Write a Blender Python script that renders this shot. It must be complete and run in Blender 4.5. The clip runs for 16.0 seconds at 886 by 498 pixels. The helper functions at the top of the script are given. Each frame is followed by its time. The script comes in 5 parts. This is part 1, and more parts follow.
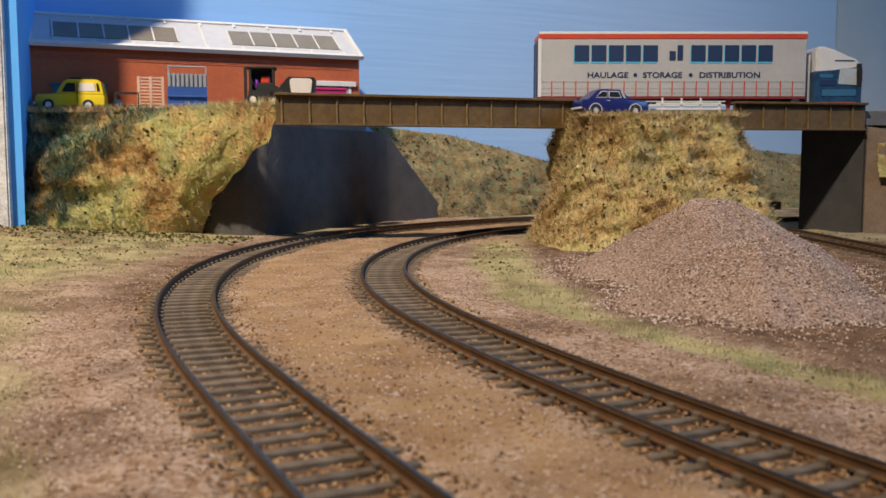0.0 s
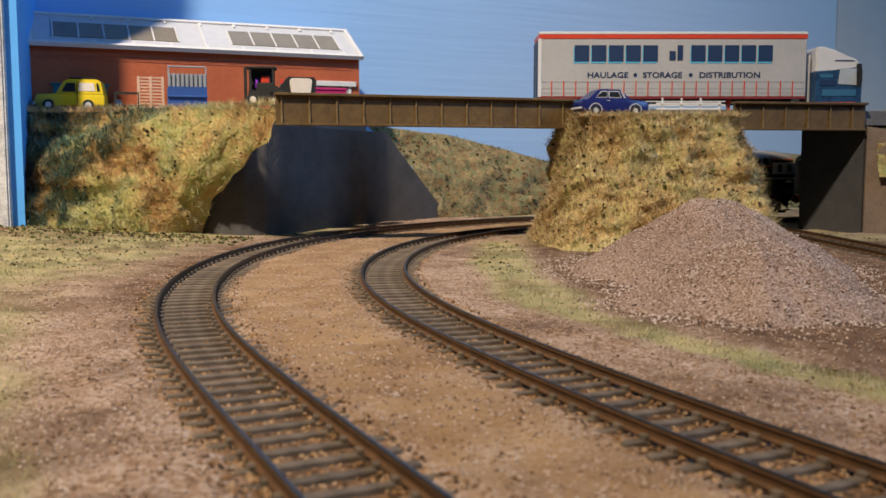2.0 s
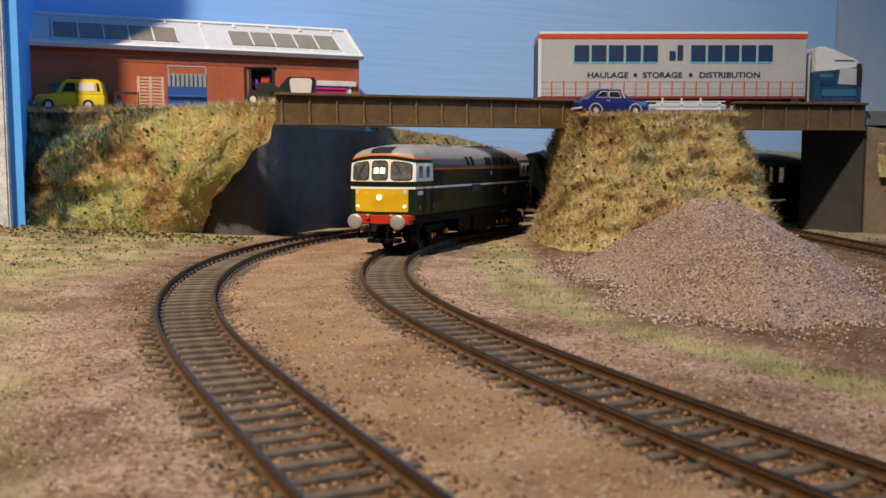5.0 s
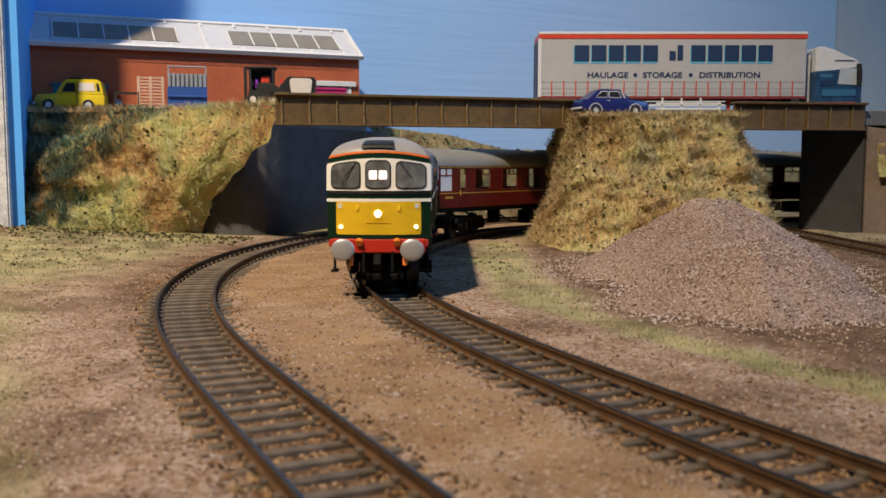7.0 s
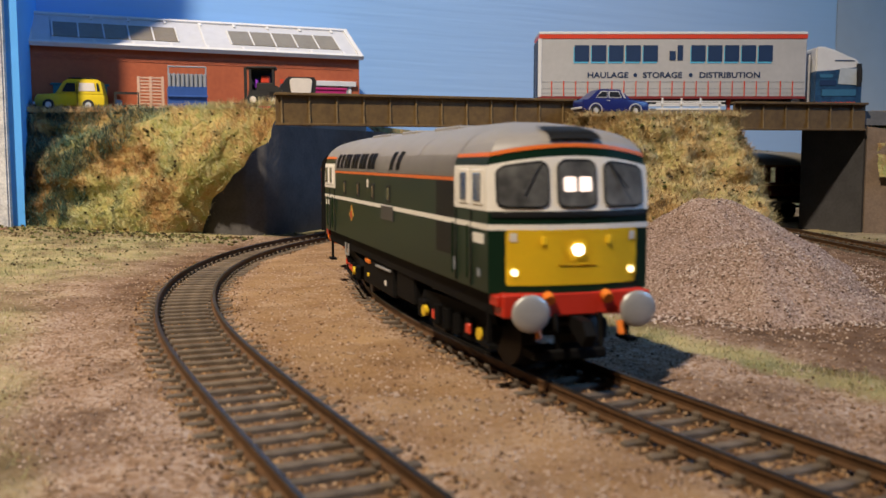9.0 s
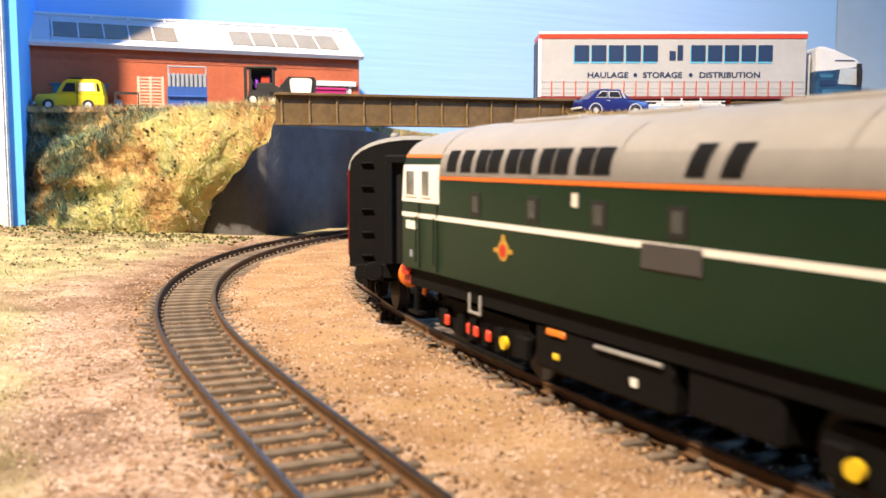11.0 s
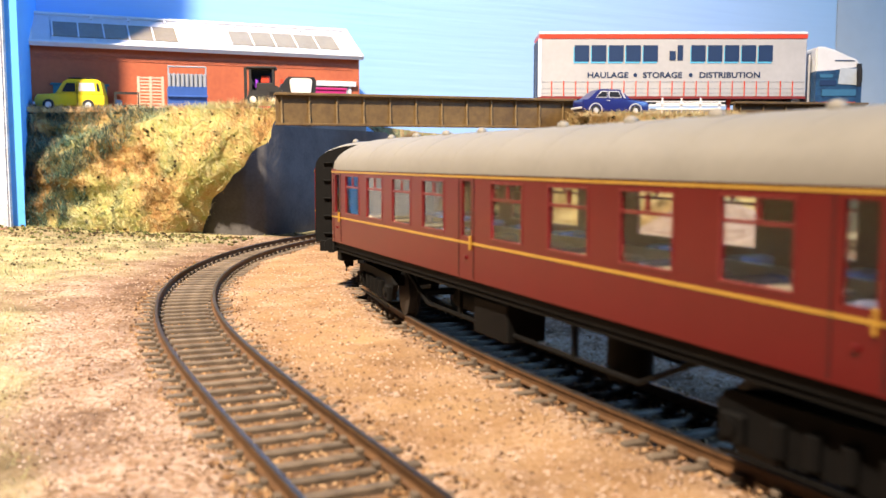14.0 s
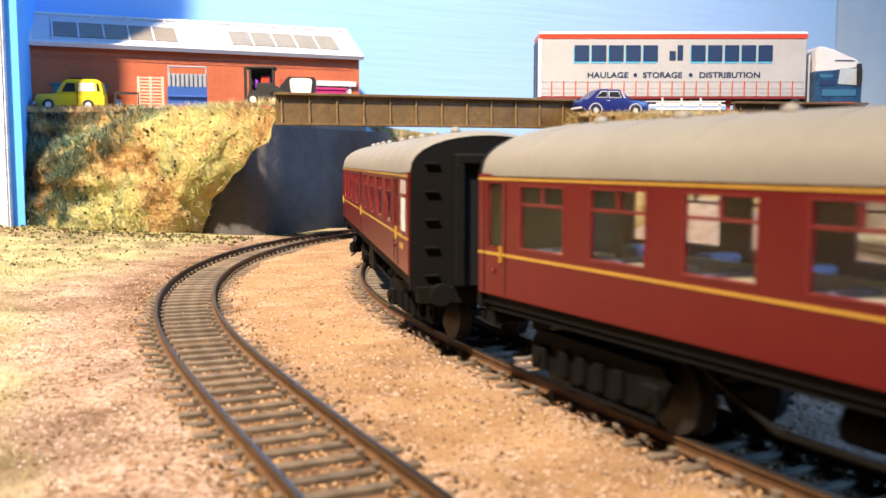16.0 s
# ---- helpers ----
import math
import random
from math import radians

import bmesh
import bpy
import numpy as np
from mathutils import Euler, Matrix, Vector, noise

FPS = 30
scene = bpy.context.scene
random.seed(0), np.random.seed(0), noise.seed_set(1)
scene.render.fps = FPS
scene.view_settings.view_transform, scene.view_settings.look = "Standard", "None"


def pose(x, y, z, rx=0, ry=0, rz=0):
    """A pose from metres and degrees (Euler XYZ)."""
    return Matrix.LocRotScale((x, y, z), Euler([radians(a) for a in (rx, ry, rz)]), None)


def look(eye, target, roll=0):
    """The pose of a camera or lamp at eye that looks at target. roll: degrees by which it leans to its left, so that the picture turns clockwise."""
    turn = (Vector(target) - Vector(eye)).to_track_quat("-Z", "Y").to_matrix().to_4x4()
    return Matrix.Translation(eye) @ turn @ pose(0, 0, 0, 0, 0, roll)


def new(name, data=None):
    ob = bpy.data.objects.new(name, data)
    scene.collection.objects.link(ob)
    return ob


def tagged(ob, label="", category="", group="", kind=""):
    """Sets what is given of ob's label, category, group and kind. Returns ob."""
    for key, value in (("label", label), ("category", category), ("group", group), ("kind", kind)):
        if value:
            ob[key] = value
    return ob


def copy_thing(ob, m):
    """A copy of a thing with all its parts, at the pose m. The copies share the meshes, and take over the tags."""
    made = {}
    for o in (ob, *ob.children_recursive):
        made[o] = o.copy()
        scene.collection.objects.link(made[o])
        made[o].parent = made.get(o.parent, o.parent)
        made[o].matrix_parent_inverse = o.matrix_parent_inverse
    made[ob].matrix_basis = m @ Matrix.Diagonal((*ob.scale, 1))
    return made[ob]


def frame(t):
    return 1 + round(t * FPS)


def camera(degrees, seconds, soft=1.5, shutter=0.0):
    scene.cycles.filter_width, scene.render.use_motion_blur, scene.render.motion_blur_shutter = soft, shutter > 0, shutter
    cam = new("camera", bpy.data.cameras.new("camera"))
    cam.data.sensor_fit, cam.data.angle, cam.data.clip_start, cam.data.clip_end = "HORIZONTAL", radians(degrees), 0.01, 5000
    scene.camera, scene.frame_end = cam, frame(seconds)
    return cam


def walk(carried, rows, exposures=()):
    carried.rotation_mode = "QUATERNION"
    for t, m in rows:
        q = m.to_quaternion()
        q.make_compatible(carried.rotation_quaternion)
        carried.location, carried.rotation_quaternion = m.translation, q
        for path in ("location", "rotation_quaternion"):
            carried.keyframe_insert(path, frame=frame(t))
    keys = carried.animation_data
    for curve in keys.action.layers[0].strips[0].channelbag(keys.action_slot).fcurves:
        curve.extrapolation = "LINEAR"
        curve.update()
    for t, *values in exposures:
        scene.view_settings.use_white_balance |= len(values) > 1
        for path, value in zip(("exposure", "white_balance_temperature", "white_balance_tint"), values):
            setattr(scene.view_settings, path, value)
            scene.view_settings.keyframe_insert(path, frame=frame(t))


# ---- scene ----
# A model railway at its true (model) size. Plans below are in millimetres; MM turns them into metres.
MM = 0.001
cam = camera(51.1, 16.0, soft=1.5, shutter=0.5)
CAM_POSE = pose(0, 0, 43.8 * MM, 84.6, 0, 0)
walk(cam, [(0.0, CAM_POSE), (16.0, CAM_POSE)],
     exposures=[(0.0, 0.0, 6500, 10), (4.2, -0.02, 6500, 10), (6.3, -0.12, 6500, 10), (9.2, 0.0, 6520, 11), (11.3, 1.30, 6620, 13), (16.0, 1.30, 6620, 13)])
cam.data.dof.use_dof = True
cam.data.dof.focus_distance = 0.42
cam.data.dof.aperture_fstop = 40.0

# ---- light: a warm lamp high on one side, cool daylight from a window on the other
world = bpy.data.worlds.new("room")
scene.world = world
world.use_nodes = True
bg = world.node_tree.nodes["Background"]
bg.inputs[0].default_value = (0.62, 0.78, 1.0, 1)
bg.inputs[1].default_value = 0.25


def lamp(name, kind, at, target, energy, color, size):
    d = bpy.data.lights.new(name, kind)
    d.energy, d.color = energy, color
    if kind == "AREA":
        d.shape, d.size = "DISK", size
    else:
        d.shadow_soft_size, d.spot_size, d.spot_blend = size / 2, radians(43), 1.0
    ob = new(name, d)
    ob.matrix_world = look(at, target)
    return ob


# the spot's soft cone is added: its edge stands in for shade near right
lamp("room_lamp", "SPOT", (-0.81, -0.95, 2.10), (-0.43, 0.554, 0.03), 530, (1.0, 0.85, 0.66), 0.13)
lamp("window_daylight", "AREA", (1.9, 0.0, 1.1), (-0.05, 0.55, 0.05), 21, (0.24, 0.52, 1.0), 0.8)

# ---- materials


def material(name, color, rough=0.6, metal=0.0, vary=0.0, scale=60.0, bump=0.0, bump_scale=400.0, spec=0.5, color2=None, piece=0.0,
             emit=0.0, detail=4.0):
    """Noise at two scales mixes color towards color2; bump in millimetres; piece: brightness varied from object to object."""
    m = bpy.data.materials.new(name)
    m.use_nodes = True
    nt = m.node_tree
    p = nt.nodes["Principled BSDF"]
    p.inputs["Roughness"].default_value = rough
    p.inputs["Metallic"].default_value = metal
    p.inputs["Specular IOR Level"].default_value = spec
    c1 = (*color, 1)
    p.inputs["Base Color"].default_value = c1
    geo = nt.nodes.new("ShaderNodeTexCoord")
    out = None
    if vary > 0 or color2:
        big, small = nt.nodes.new("ShaderNodeTexNoise"), nt.nodes.new("ShaderNodeTexNoise")
        big.inputs["Scale"].default_value, small.inputs["Scale"].default_value = scale, scale * 7
        big.inputs["Detail"].default_value = detail
        for n in (big, small):
            nt.links.new(geo.outputs["Object"], n.inputs["Vector"])
        add = nt.nodes.new("ShaderNodeMix")
        add.data_type = "FLOAT"
        add.inputs[0].default_value = 0.4
        nt.links.new(big.outputs[0], add.inputs[2])
        nt.links.new(small.outputs[0], add.inputs[3])
        ramp = nt.nodes.new("ShaderNodeValToRGB")
        ramp.color_ramp.elements[0].position, ramp.color_ramp.elements[1].position = 0.36, 0.64
        c2 = color2 or tuple(c * (1 - vary) for c in color)
        ramp.color_ramp.elements[0].color = (*c2, 1)
        ramp.color_ramp.elements[1].color = c1
        nt.links.new(add.outputs[0], ramp.inputs[0])
        out = ramp.outputs[0]
    if piece > 0:
        info, mul, sc = nt.nodes.new("ShaderNodeObjectInfo"), nt.nodes.new("ShaderNodeMapRange"), nt.nodes.new("ShaderNodeVectorMath")
        mul.inputs["To Min"].default_value, mul.inputs["To Max"].default_value = 1 - piece, 1 + piece
        nt.links.new(info.outputs["Random"], mul.inputs["Value"])
        sc.operation = "SCALE"
        if out:
            nt.links.new(out, sc.inputs[0])
        else:
            sc.inputs[0].default_value = color
        nt.links.new(mul.outputs[0], sc.inputs["Scale"])
        out = sc.outputs[0]
    if out:
        nt.links.new(out, p.inputs["Base Color"])
    if bump > 0:
        bn, bu = nt.nodes.new("ShaderNodeTexNoise"), nt.nodes.new("ShaderNodeBump")
        bn.inputs["Scale"].default_value, bn.inputs["Detail"].default_value = bump_scale, 6
        nt.links.new(geo.outputs["Object"], bn.inputs["Vector"])
        bu.inputs["Distance"].default_value = bump * MM
        bu.inputs["Strength"].default_value = 0.8
        nt.links.new(bn.outputs[0], bu.inputs["Height"])
        nt.links.new(bu.outputs[0], p.inputs["Normal"])
    if emit > 0:
        p.inputs["Emission Color"].default_value = c1
        p.inputs["Emission Strength"].default_value = emit
    return m


# ---- builders


def part(name, bm, mat, parent=None, label="", smooth=False, matrix=None, sharp=35):
    """Links a bmesh, built in millimetres, as one mesh object."""
    me = bpy.data.meshes.new(name)
    bmesh.ops.scale(bm, vec=(MM, MM, MM), verts=bm.verts)
    bm.normal_update()
    bm.to_mesh(me)
    bm.free()
    for m in (mat if isinstance(mat, (list, tuple)) else [mat]):
        me.materials.append(m)
    if smooth:
        me.shade_smooth()
        me.set_sharp_from_angle(angle=radians(sharp))
    ob = new(name, me)
    if parent:
        ob.parent = parent
    if matrix:
        ob.matrix_basis = matrix
    return tagged(ob, label)


def shared(name, me, parent, matrix):
    ob = new(name, me)
    ob.parent = parent
    ob.matrix_basis = matrix
    return ob


def at(x, y, z, rx=0, ry=0, rz=0):
    return pose(x * MM, y * MM, z * MM, rx, ry, rz)


def thing(name, label, category, m=None, group="", kind=""):
    ob = new(name)
    ob.empty_display_size = 0.01
    if m:
        ob.matrix_basis = m
    return tagged(ob, label, category, group, kind)


def box(bm, x0, x1, y0, y1, z0, z1, bevel=0.0, m=None, seg=1):
    r = bmesh.ops.create_cube(bm, size=1.0)
    vs = r["verts"]
    for v in vs:
        v.co = Vector((x0 + (v.co.x + 0.5) * (x1 - x0), y0 + (v.co.y + 0.5) * (y1 - y0), z0 + (v.co.z + 0.5) * (z1 - z0)))
    if bevel > 0:
        es = {e for v in vs for e in v.link_edges}
        fs = bmesh.ops.bevel(bm, geom=list(es), offset=bevel, segments=seg, affect="EDGES", clamp_overlap=True)
        vs = list({v for v in fs["verts"]} | {v for v in vs if v.is_valid})
    if m is not None:
        bmesh.ops.transform(bm, matrix=m, verts=[v for v in vs if v.is_valid])
    return bm


def cyl(bm, a, b, r, r2=None, n=12):
    a, b = Vector(a), Vector(b)
    q = (b - a).to_track_quat("Z", "Y").to_matrix().to_4x4()
    bmesh.ops.create_cone(bm, cap_ends=True, segments=n, radius1=r, radius2=r if r2 is None else r2, depth=(b - a).length,
                          matrix=Matrix.Translation((a + b) / 2) @ q)
    return bm


def loft(bm, rings, closed=True, caps=True, mat=None):
    rows = [[bm.verts.new(p) for p in ring] for ring in rings]
    n = len(rows[0])
    for a, b in zip(rows, rows[1:]):
        for k in range(n if closed else n - 1):
            f = bm.faces.new((a[k], a[(k + 1) % n], b[(k + 1) % n], b[k]))
            if mat:
                f.material_index = mat(k)
    if caps and closed:
        bm.faces.new(rows[0][::-1])
        bm.faces.new(rows[-1])
    bmesh.ops.recalc_face_normals(bm, faces=bm.faces)
    return rows


def prism(bm, outline, x0, x1, axis="x"):
    """Extrudes an outline given in the two other axes along one axis."""
    def put(u, v, w):
        return {"x": (w, u, v), "y": (u, w, v), "z": (u, v, w)}[axis]
    loft(bm, [[put(u, v, w) for u, v in outline] for w in (x0, x1)])
    return bm


def B(*a, **k):
    return box(bmesh.new(), *a, **k)


def sheet(fn, us, vs):
    bm = bmesh.new()
    rows = [[bm.verts.new(fn(u, v)) for v in vs] for u in us]
    for a, b in zip(rows, rows[1:]):
        for k in range(len(vs) - 1):
            bm.faces.new((a[k], b[k], b[k + 1], a[k + 1]))
    bmesh.ops.recalc_face_normals(bm, faces=bm.faces)
    return bm


def span(a, b, step):
    n = max(2, int(abs(b - a) / step) + 1)
    return [a + (b - a) * i / (n - 1) for i in range(n)]


def smoothstep(a, b, x):
    t = min(1.0, max(0.0, (x - a) / (b - a)))
    return t * t * (3 - 2 * t)


def fbm(x, y, z=0.0, s=1.0):
    return noise.fractal(Vector((x * s, y * s, z * s)), 1.0, 2.0, 4)


# ---- the lines of the two main tracks and the siding


def curve_points(ctrl, n=16):
    c, out = [Vector(p) for p in ctrl], []
    for i in range(len(c) - 3):
        for k in range(n):
            u = k / n
            out.append(((1 - u) ** 3 * c[i] + (3 * u ** 3 - 6 * u ** 2 + 4) * c[i + 1] + (-3 * u ** 3 + 3 * u ** 2 + 3 * u + 1) * c[i + 2] + u ** 3 * c[i + 3]) / 6)
    return out


class Line:
    """A track's centre line, by its length."""

    def __init__(self, pts):
        self.p = pts
        self.s = [0.0]
        for a, b in zip(pts, pts[1:]):
            self.s.append(self.s[-1] + (b - a).length)
        self.length = self.s[-1]

    def at(self, q):
        q = min(max(q, 0.0), self.length - 1e-6)
        k = int(np.searchsorted(self.s, q, side="right")) - 1
        u = (q - self.s[k]) / (self.s[k + 1] - self.s[k])
        return self.p[k].lerp(self.p[k + 1], u)

    def heading(self, q):
        d = self.at(q + 1.0) - self.at(q - 1.0)
        return math.atan2(d.y, d.x)


LINE_A = Line(curve_points([(700, 915), (600, 908), (500, 900), (400, 884), (300, 855), (205, 815), (120.4, 767.3), (52.4, 719.5), (-2.6, 667.9), (-44.7, 612.7), (-74.1, 554.2), (-91.8, 493.1),
                            (-98.9, 430.5), (-97.0, 367.3), (-86.6, 304.7), (-67.2, 242.8), (-39.4, 180.8), (-7.9, 116.1), (25.8, 48.0), (60, -20), (95, -90), (130, -160)]))
LINE_B = Line(curve_points([(1500, 800), (1400, 800), (1300, 800), (1200, 799), (1100, 798), (1000, 797), (900, 795), (800, 792), (700, 788), (600, 782), (500, 773), (410, 760), (325, 742), (240, 720), (165, 698), (105, 667), (55, 629), (22.9, 587.9), (0.4, 542.1), (-15.0, 494.0), (-23.9, 444.0),
                            (-26.2, 392.5), (-21.4, 339.8), (-9.1, 285.8), (10.2, 230.1), (35.1, 171.8), (64.6, 110.8), (99.3, 47.4), (136, -18), (173, -84), (210, -150), (247, -216), (284, -282), (321, -348), (358, -414)]))
LINE_C = Line([Vector((221, 640)), Vector((222, 560)), Vector((223, 470)), Vector((224, 380)), Vector((226, 200)), Vector((228, 0))])
# ---- materials


def speckled(name, tones, rough=0.95, scale=900.0, big=45.0, bump=0.5, bump_scale=1500.0, cover=None, island=False, spread=0.5):
    """A granular surface: cells of several tones, mottled at a larger scale; cover: two tones laid by the mesh's own cover map."""
    m = bpy.data.materials.new(name)
    m.use_nodes = True
    nt = m.node_tree
    N, L = nt.nodes.new, nt.links.new
    p = nt.nodes["Principled BSDF"]
    p.inputs["Roughness"].default_value = rough
    p.inputs["Specular IOR Level"].default_value = 0.25
    geo = N("ShaderNodeTexCoord")
    ramp = N("ShaderNodeValToRGB")
    els = ramp.color_ramp.elements
    while len(els) < len(tones):
        els.new(0.5)
    for k, (e, t) in enumerate(zip(els, tones)):
        e.position, e.color = 0.27 + 0.46 * k / (len(tones) - 1), (*t, 1)
    large = N("ShaderNodeTexNoise")
    large.inputs["Scale"].default_value, large.inputs["Detail"].default_value = big, 5
    L(geo.outputs["Object"], large.inputs["Vector"])
    if island:
        gi = N("ShaderNodeNewGeometry")
        src = gi.outputs["Random Per Island"]
    else:
        vor = N("ShaderNodeTexVoronoi")
        vor.inputs["Scale"].default_value = scale
        L(geo.outputs["Object"], vor.inputs["Vector"])
        sep = N("ShaderNodeSeparateColor")
        L(vor.outputs["Color"], sep.inputs[0])
        src = sep.outputs[0]
    mix = N("ShaderNodeMix")
    mix.data_type = "FLOAT"
    mix.inputs[0].default_value = spread
    L(src, mix.inputs[2])
    L(large.outputs[0], mix.inputs[3])
    L(mix.outputs[0], ramp.inputs[0])
    out = ramp.outputs[0]
    if cover:
        att = N("ShaderNodeAttribute")
        att.attribute_name = "cover"
        sp = N("ShaderNodeSeparateColor")
        L(att.outputs["Color"], sp.inputs[0])
        fine = N("ShaderNodeTexNoise")
        fine.inputs["Scale"].default_value, fine.inputs["Detail"].default_value = 120, 6
        L(geo.outputs["Object"], fine.inputs["Vector"])
        for k, tone in enumerate(cover):
            ma = N("ShaderNodeMath")
            ma.operation = "MULTIPLY_ADD"
            L(fine.outputs[0], ma.inputs[0])
            ma.inputs[1].default_value = 1.6
            ma.inputs[2].default_value = -0.8
            ad = N("ShaderNodeMath")
            ad.operation, ad.use_clamp = "MULTIPLY_ADD", True
            L(sp.outputs[k], ad.inputs[0])
            ad.inputs[1].default_value = 1.0
            gate = N("ShaderNodeMath")
            gate.operation = "MULTIPLY"
            L(sp.outputs[k], gate.inputs[0])
            L(ma.outputs[0], gate.inputs[1])
            L(gate.outputs[0], ad.inputs[2])
            mc = N("ShaderNodeMix")
            mc.data_type = "RGBA"
            L(ad.outputs[0], mc.inputs["Factor"])
            L(out, mc.inputs["A"])
            tn = N("ShaderNodeValToRGB")
            tn.color_ramp.elements[0].color, tn.color_ramp.elements[1].color = (*tone[0], 1), (*tone[1], 1)
            tn.color_ramp.elements[0].position, tn.color_ramp.elements[1].position = 0.35, 0.65
            L(large.outputs[0], tn.inputs[0])
            L(tn.outputs[0], mc.inputs["B"])
            out = mc.outputs["Result"]
    L(out, p.inputs["Base Color"])
    if bump > 0:
        bn, bu = N("ShaderNodeTexNoise"), N("ShaderNodeBump")
        bn.inputs["Scale"].default_value, bn.inputs["Detail"].default_value = bump_scale, 4
        L(geo.outputs["Object"], bn.inputs["Vector"])
        bu.inputs["Distance"].default_value = bump * MM
        L(bn.outputs[0], bu.inputs["Height"])
        L(bu.outputs[0], p.inputs["Normal"])
    return m


M_GROUND = speckled("ballast", [(0.13, 0.075, 0.045), (0.265, 0.165, 0.105), (0.315, 0.21, 0.145), (0.365, 0.26, 0.20), (0.46, 0.36, 0.30)], scale=1250, big=55, spread=0.56, bump=0.7, bump_scale=1100,
                    cover=[((0.21, 0.20, 0.09), (0.42, 0.35, 0.18)), ((0.085, 0.046, 0.025), (0.17, 0.10, 0.06)), ((0.25, 0.145, 0.07), (0.34, 0.215, 0.11))])
M_GRAIN = speckled("ballast_grain", [(0.11, 0.065, 0.04), (0.27, 0.155, 0.085), (0.33, 0.22, 0.15), (0.37, 0.26, 0.19), (0.44, 0.34, 0.275)], island=True, bump=0, spread=0.25)
M_GRAIN_RUST = speckled("trackbed_grain", [(0.06, 0.035, 0.02), (0.17, 0.09, 0.04), (0.27, 0.15, 0.07), (0.36, 0.24, 0.14)], island=True, bump=0, spread=0.3)
M_HEAP = speckled("heap_gravel", [(0.13, 0.085, 0.062), (0.24, 0.16, 0.125), (0.30, 0.21, 0.17), (0.37, 0.28, 0.24)], scale=1700, big=40, bump=0.8, bump_scale=1100)
M_TURF = speckled("turf", [(0.10, 0.075, 0.03), (0.34, 0.19, 0.07), (0.46, 0.36, 0.15), (0.29, 0.29, 0.09), (0.62, 0.52, 0.30)], scale=300, big=38, bump=1.2, bump_scale=500, spread=0.85)
M_TURF_DULL = speckled("turf_dull", [(0.08, 0.06, 0.03), (0.24, 0.15, 0.07), (0.17, 0.18, 0.09), (0.30, 0.21, 0.10), (0.36, 0.29, 0.15)], scale=300, big=42, bump=1.2, bump_scale=500, spread=0.7)
M_BLADE = speckled("grass_blade", [(0.18, 0.14, 0.07), (0.46, 0.28, 0.13), (0.56, 0.49, 0.28), (0.36, 0.41, 0.20), (0.77, 0.73, 0.54)], island=True, big=38, bump=0, spread=0.84)
M_TURF_STRAW = speckled("turf_straw", [(0.14, 0.09, 0.035), (0.36, 0.23, 0.09), (0.50, 0.38, 0.18), (0.36, 0.32, 0.12), (0.64, 0.52, 0.30)], scale=300, big=34, bump=1.2, bump_scale=500, spread=0.85)
M_BLADE_STRAW = speckled("grass_blade_straw", [(0.15, 0.09, 0.045), (0.40, 0.25, 0.12), (0.58, 0.46, 0.27), (0.40, 0.37, 0.18), (0.82, 0.74, 0.56)], island=True, big=30, bump=0, spread=0.72)
M_BLADE_GREEN = speckled("grass_blade_green", [(0.20, 0.17, 0.09), (0.31, 0.30, 0.14), (0.42, 0.37, 0.20), (0.54, 0.47, 0.30)], island=True, bump=0, spread=0.5)
# green fibres tinted dark and bluish to stand in for the side board's shade
M_BLADE_SHADED = speckled("grass_blade_shaded", [(0.04, 0.055, 0.05), (0.08, 0.12, 0.105), (0.14, 0.24, 0.20), (0.23, 0.42, 0.35)], island=True, bump=0, spread=0.4)
M_LEAF = speckled("leaf_debris", [(0.03, 0.022, 0.01), (0.10, 0.06, 0.025), (0.16, 0.15, 0.04), (0.06, 0.07, 0.02)], island=True, bump=0, spread=0.2)
M_HEDGE = speckled("hedge_leaf", [(0.09, 0.06, 0.03), (0.30, 0.16, 0.06), (0.22, 0.20, 0.09), (0.38, 0.23, 0.10), (0.42, 0.31, 0.16)], island=True, big=50, bump=0, spread=0.6)
M_RAIL = material("rusty_rail", (0.135, 0.066, 0.026), 0.65, metal=0.15, vary=0.45, scale=300, bump=0.05, bump_scale=3000)
M_RAILTOP = material("worn_rail_head", (0.10, 0.085, 0.075), 0.36, metal=0.8, vary=0.4, scale=200)
M_SLEEPER = material("sleeper_plastic", (0.165, 0.125, 0.09), 0.7, vary=0.5, scale=400, bump=0.12, bump_scale=2500, piece=0.22)
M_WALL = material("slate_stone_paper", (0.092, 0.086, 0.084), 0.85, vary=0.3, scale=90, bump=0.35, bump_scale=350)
# same stone as above, its colour darkened for the shade under the bridge
M_WALL_SHADED = material("shaded_slate_stone", (0.06, 0.057, 0.058), 0.85, vary=0.3, scale=90, bump=0.35, bump_scale=350)
M_WALL_BROWN = material("brown_rendered_stone", (0.24, 0.17, 0.12), 0.85, vary=0.3, scale=90, bump=0.35, bump_scale=500)
M_GIRDER = material("weathered_girder_paint", (0.145, 0.090, 0.032), 0.5, color2=(0.080, 0.047, 0.018), scale=55, bump=0.08, bump_scale=900)
M_GIRDER_STREAK = material("streaked_girder_rib", (0.19, 0.125, 0.05), 0.6, color2=(0.11, 0.068, 0.027), scale=130)
M_ROADBED = material("grey_road", (0.16, 0.155, 0.15), 0.9, vary=0.25, scale=80, bump=0.1, bump_scale=1500)
M_BOARD = material("white_rough_board", (0.64, 0.64, 0.66), 0.9, color2=(0.33, 0.34, 0.38), scale=120, bump=0.6, bump_scale=300)
M_ROOM = material("room_wall", (0.13, 0.13, 0.135), 0.9, vary=0.1, scale=2)
M_WOOD = material("brown_board_edge", (0.20, 0.09, 0.05), 0.7, vary=0.3, scale=60)


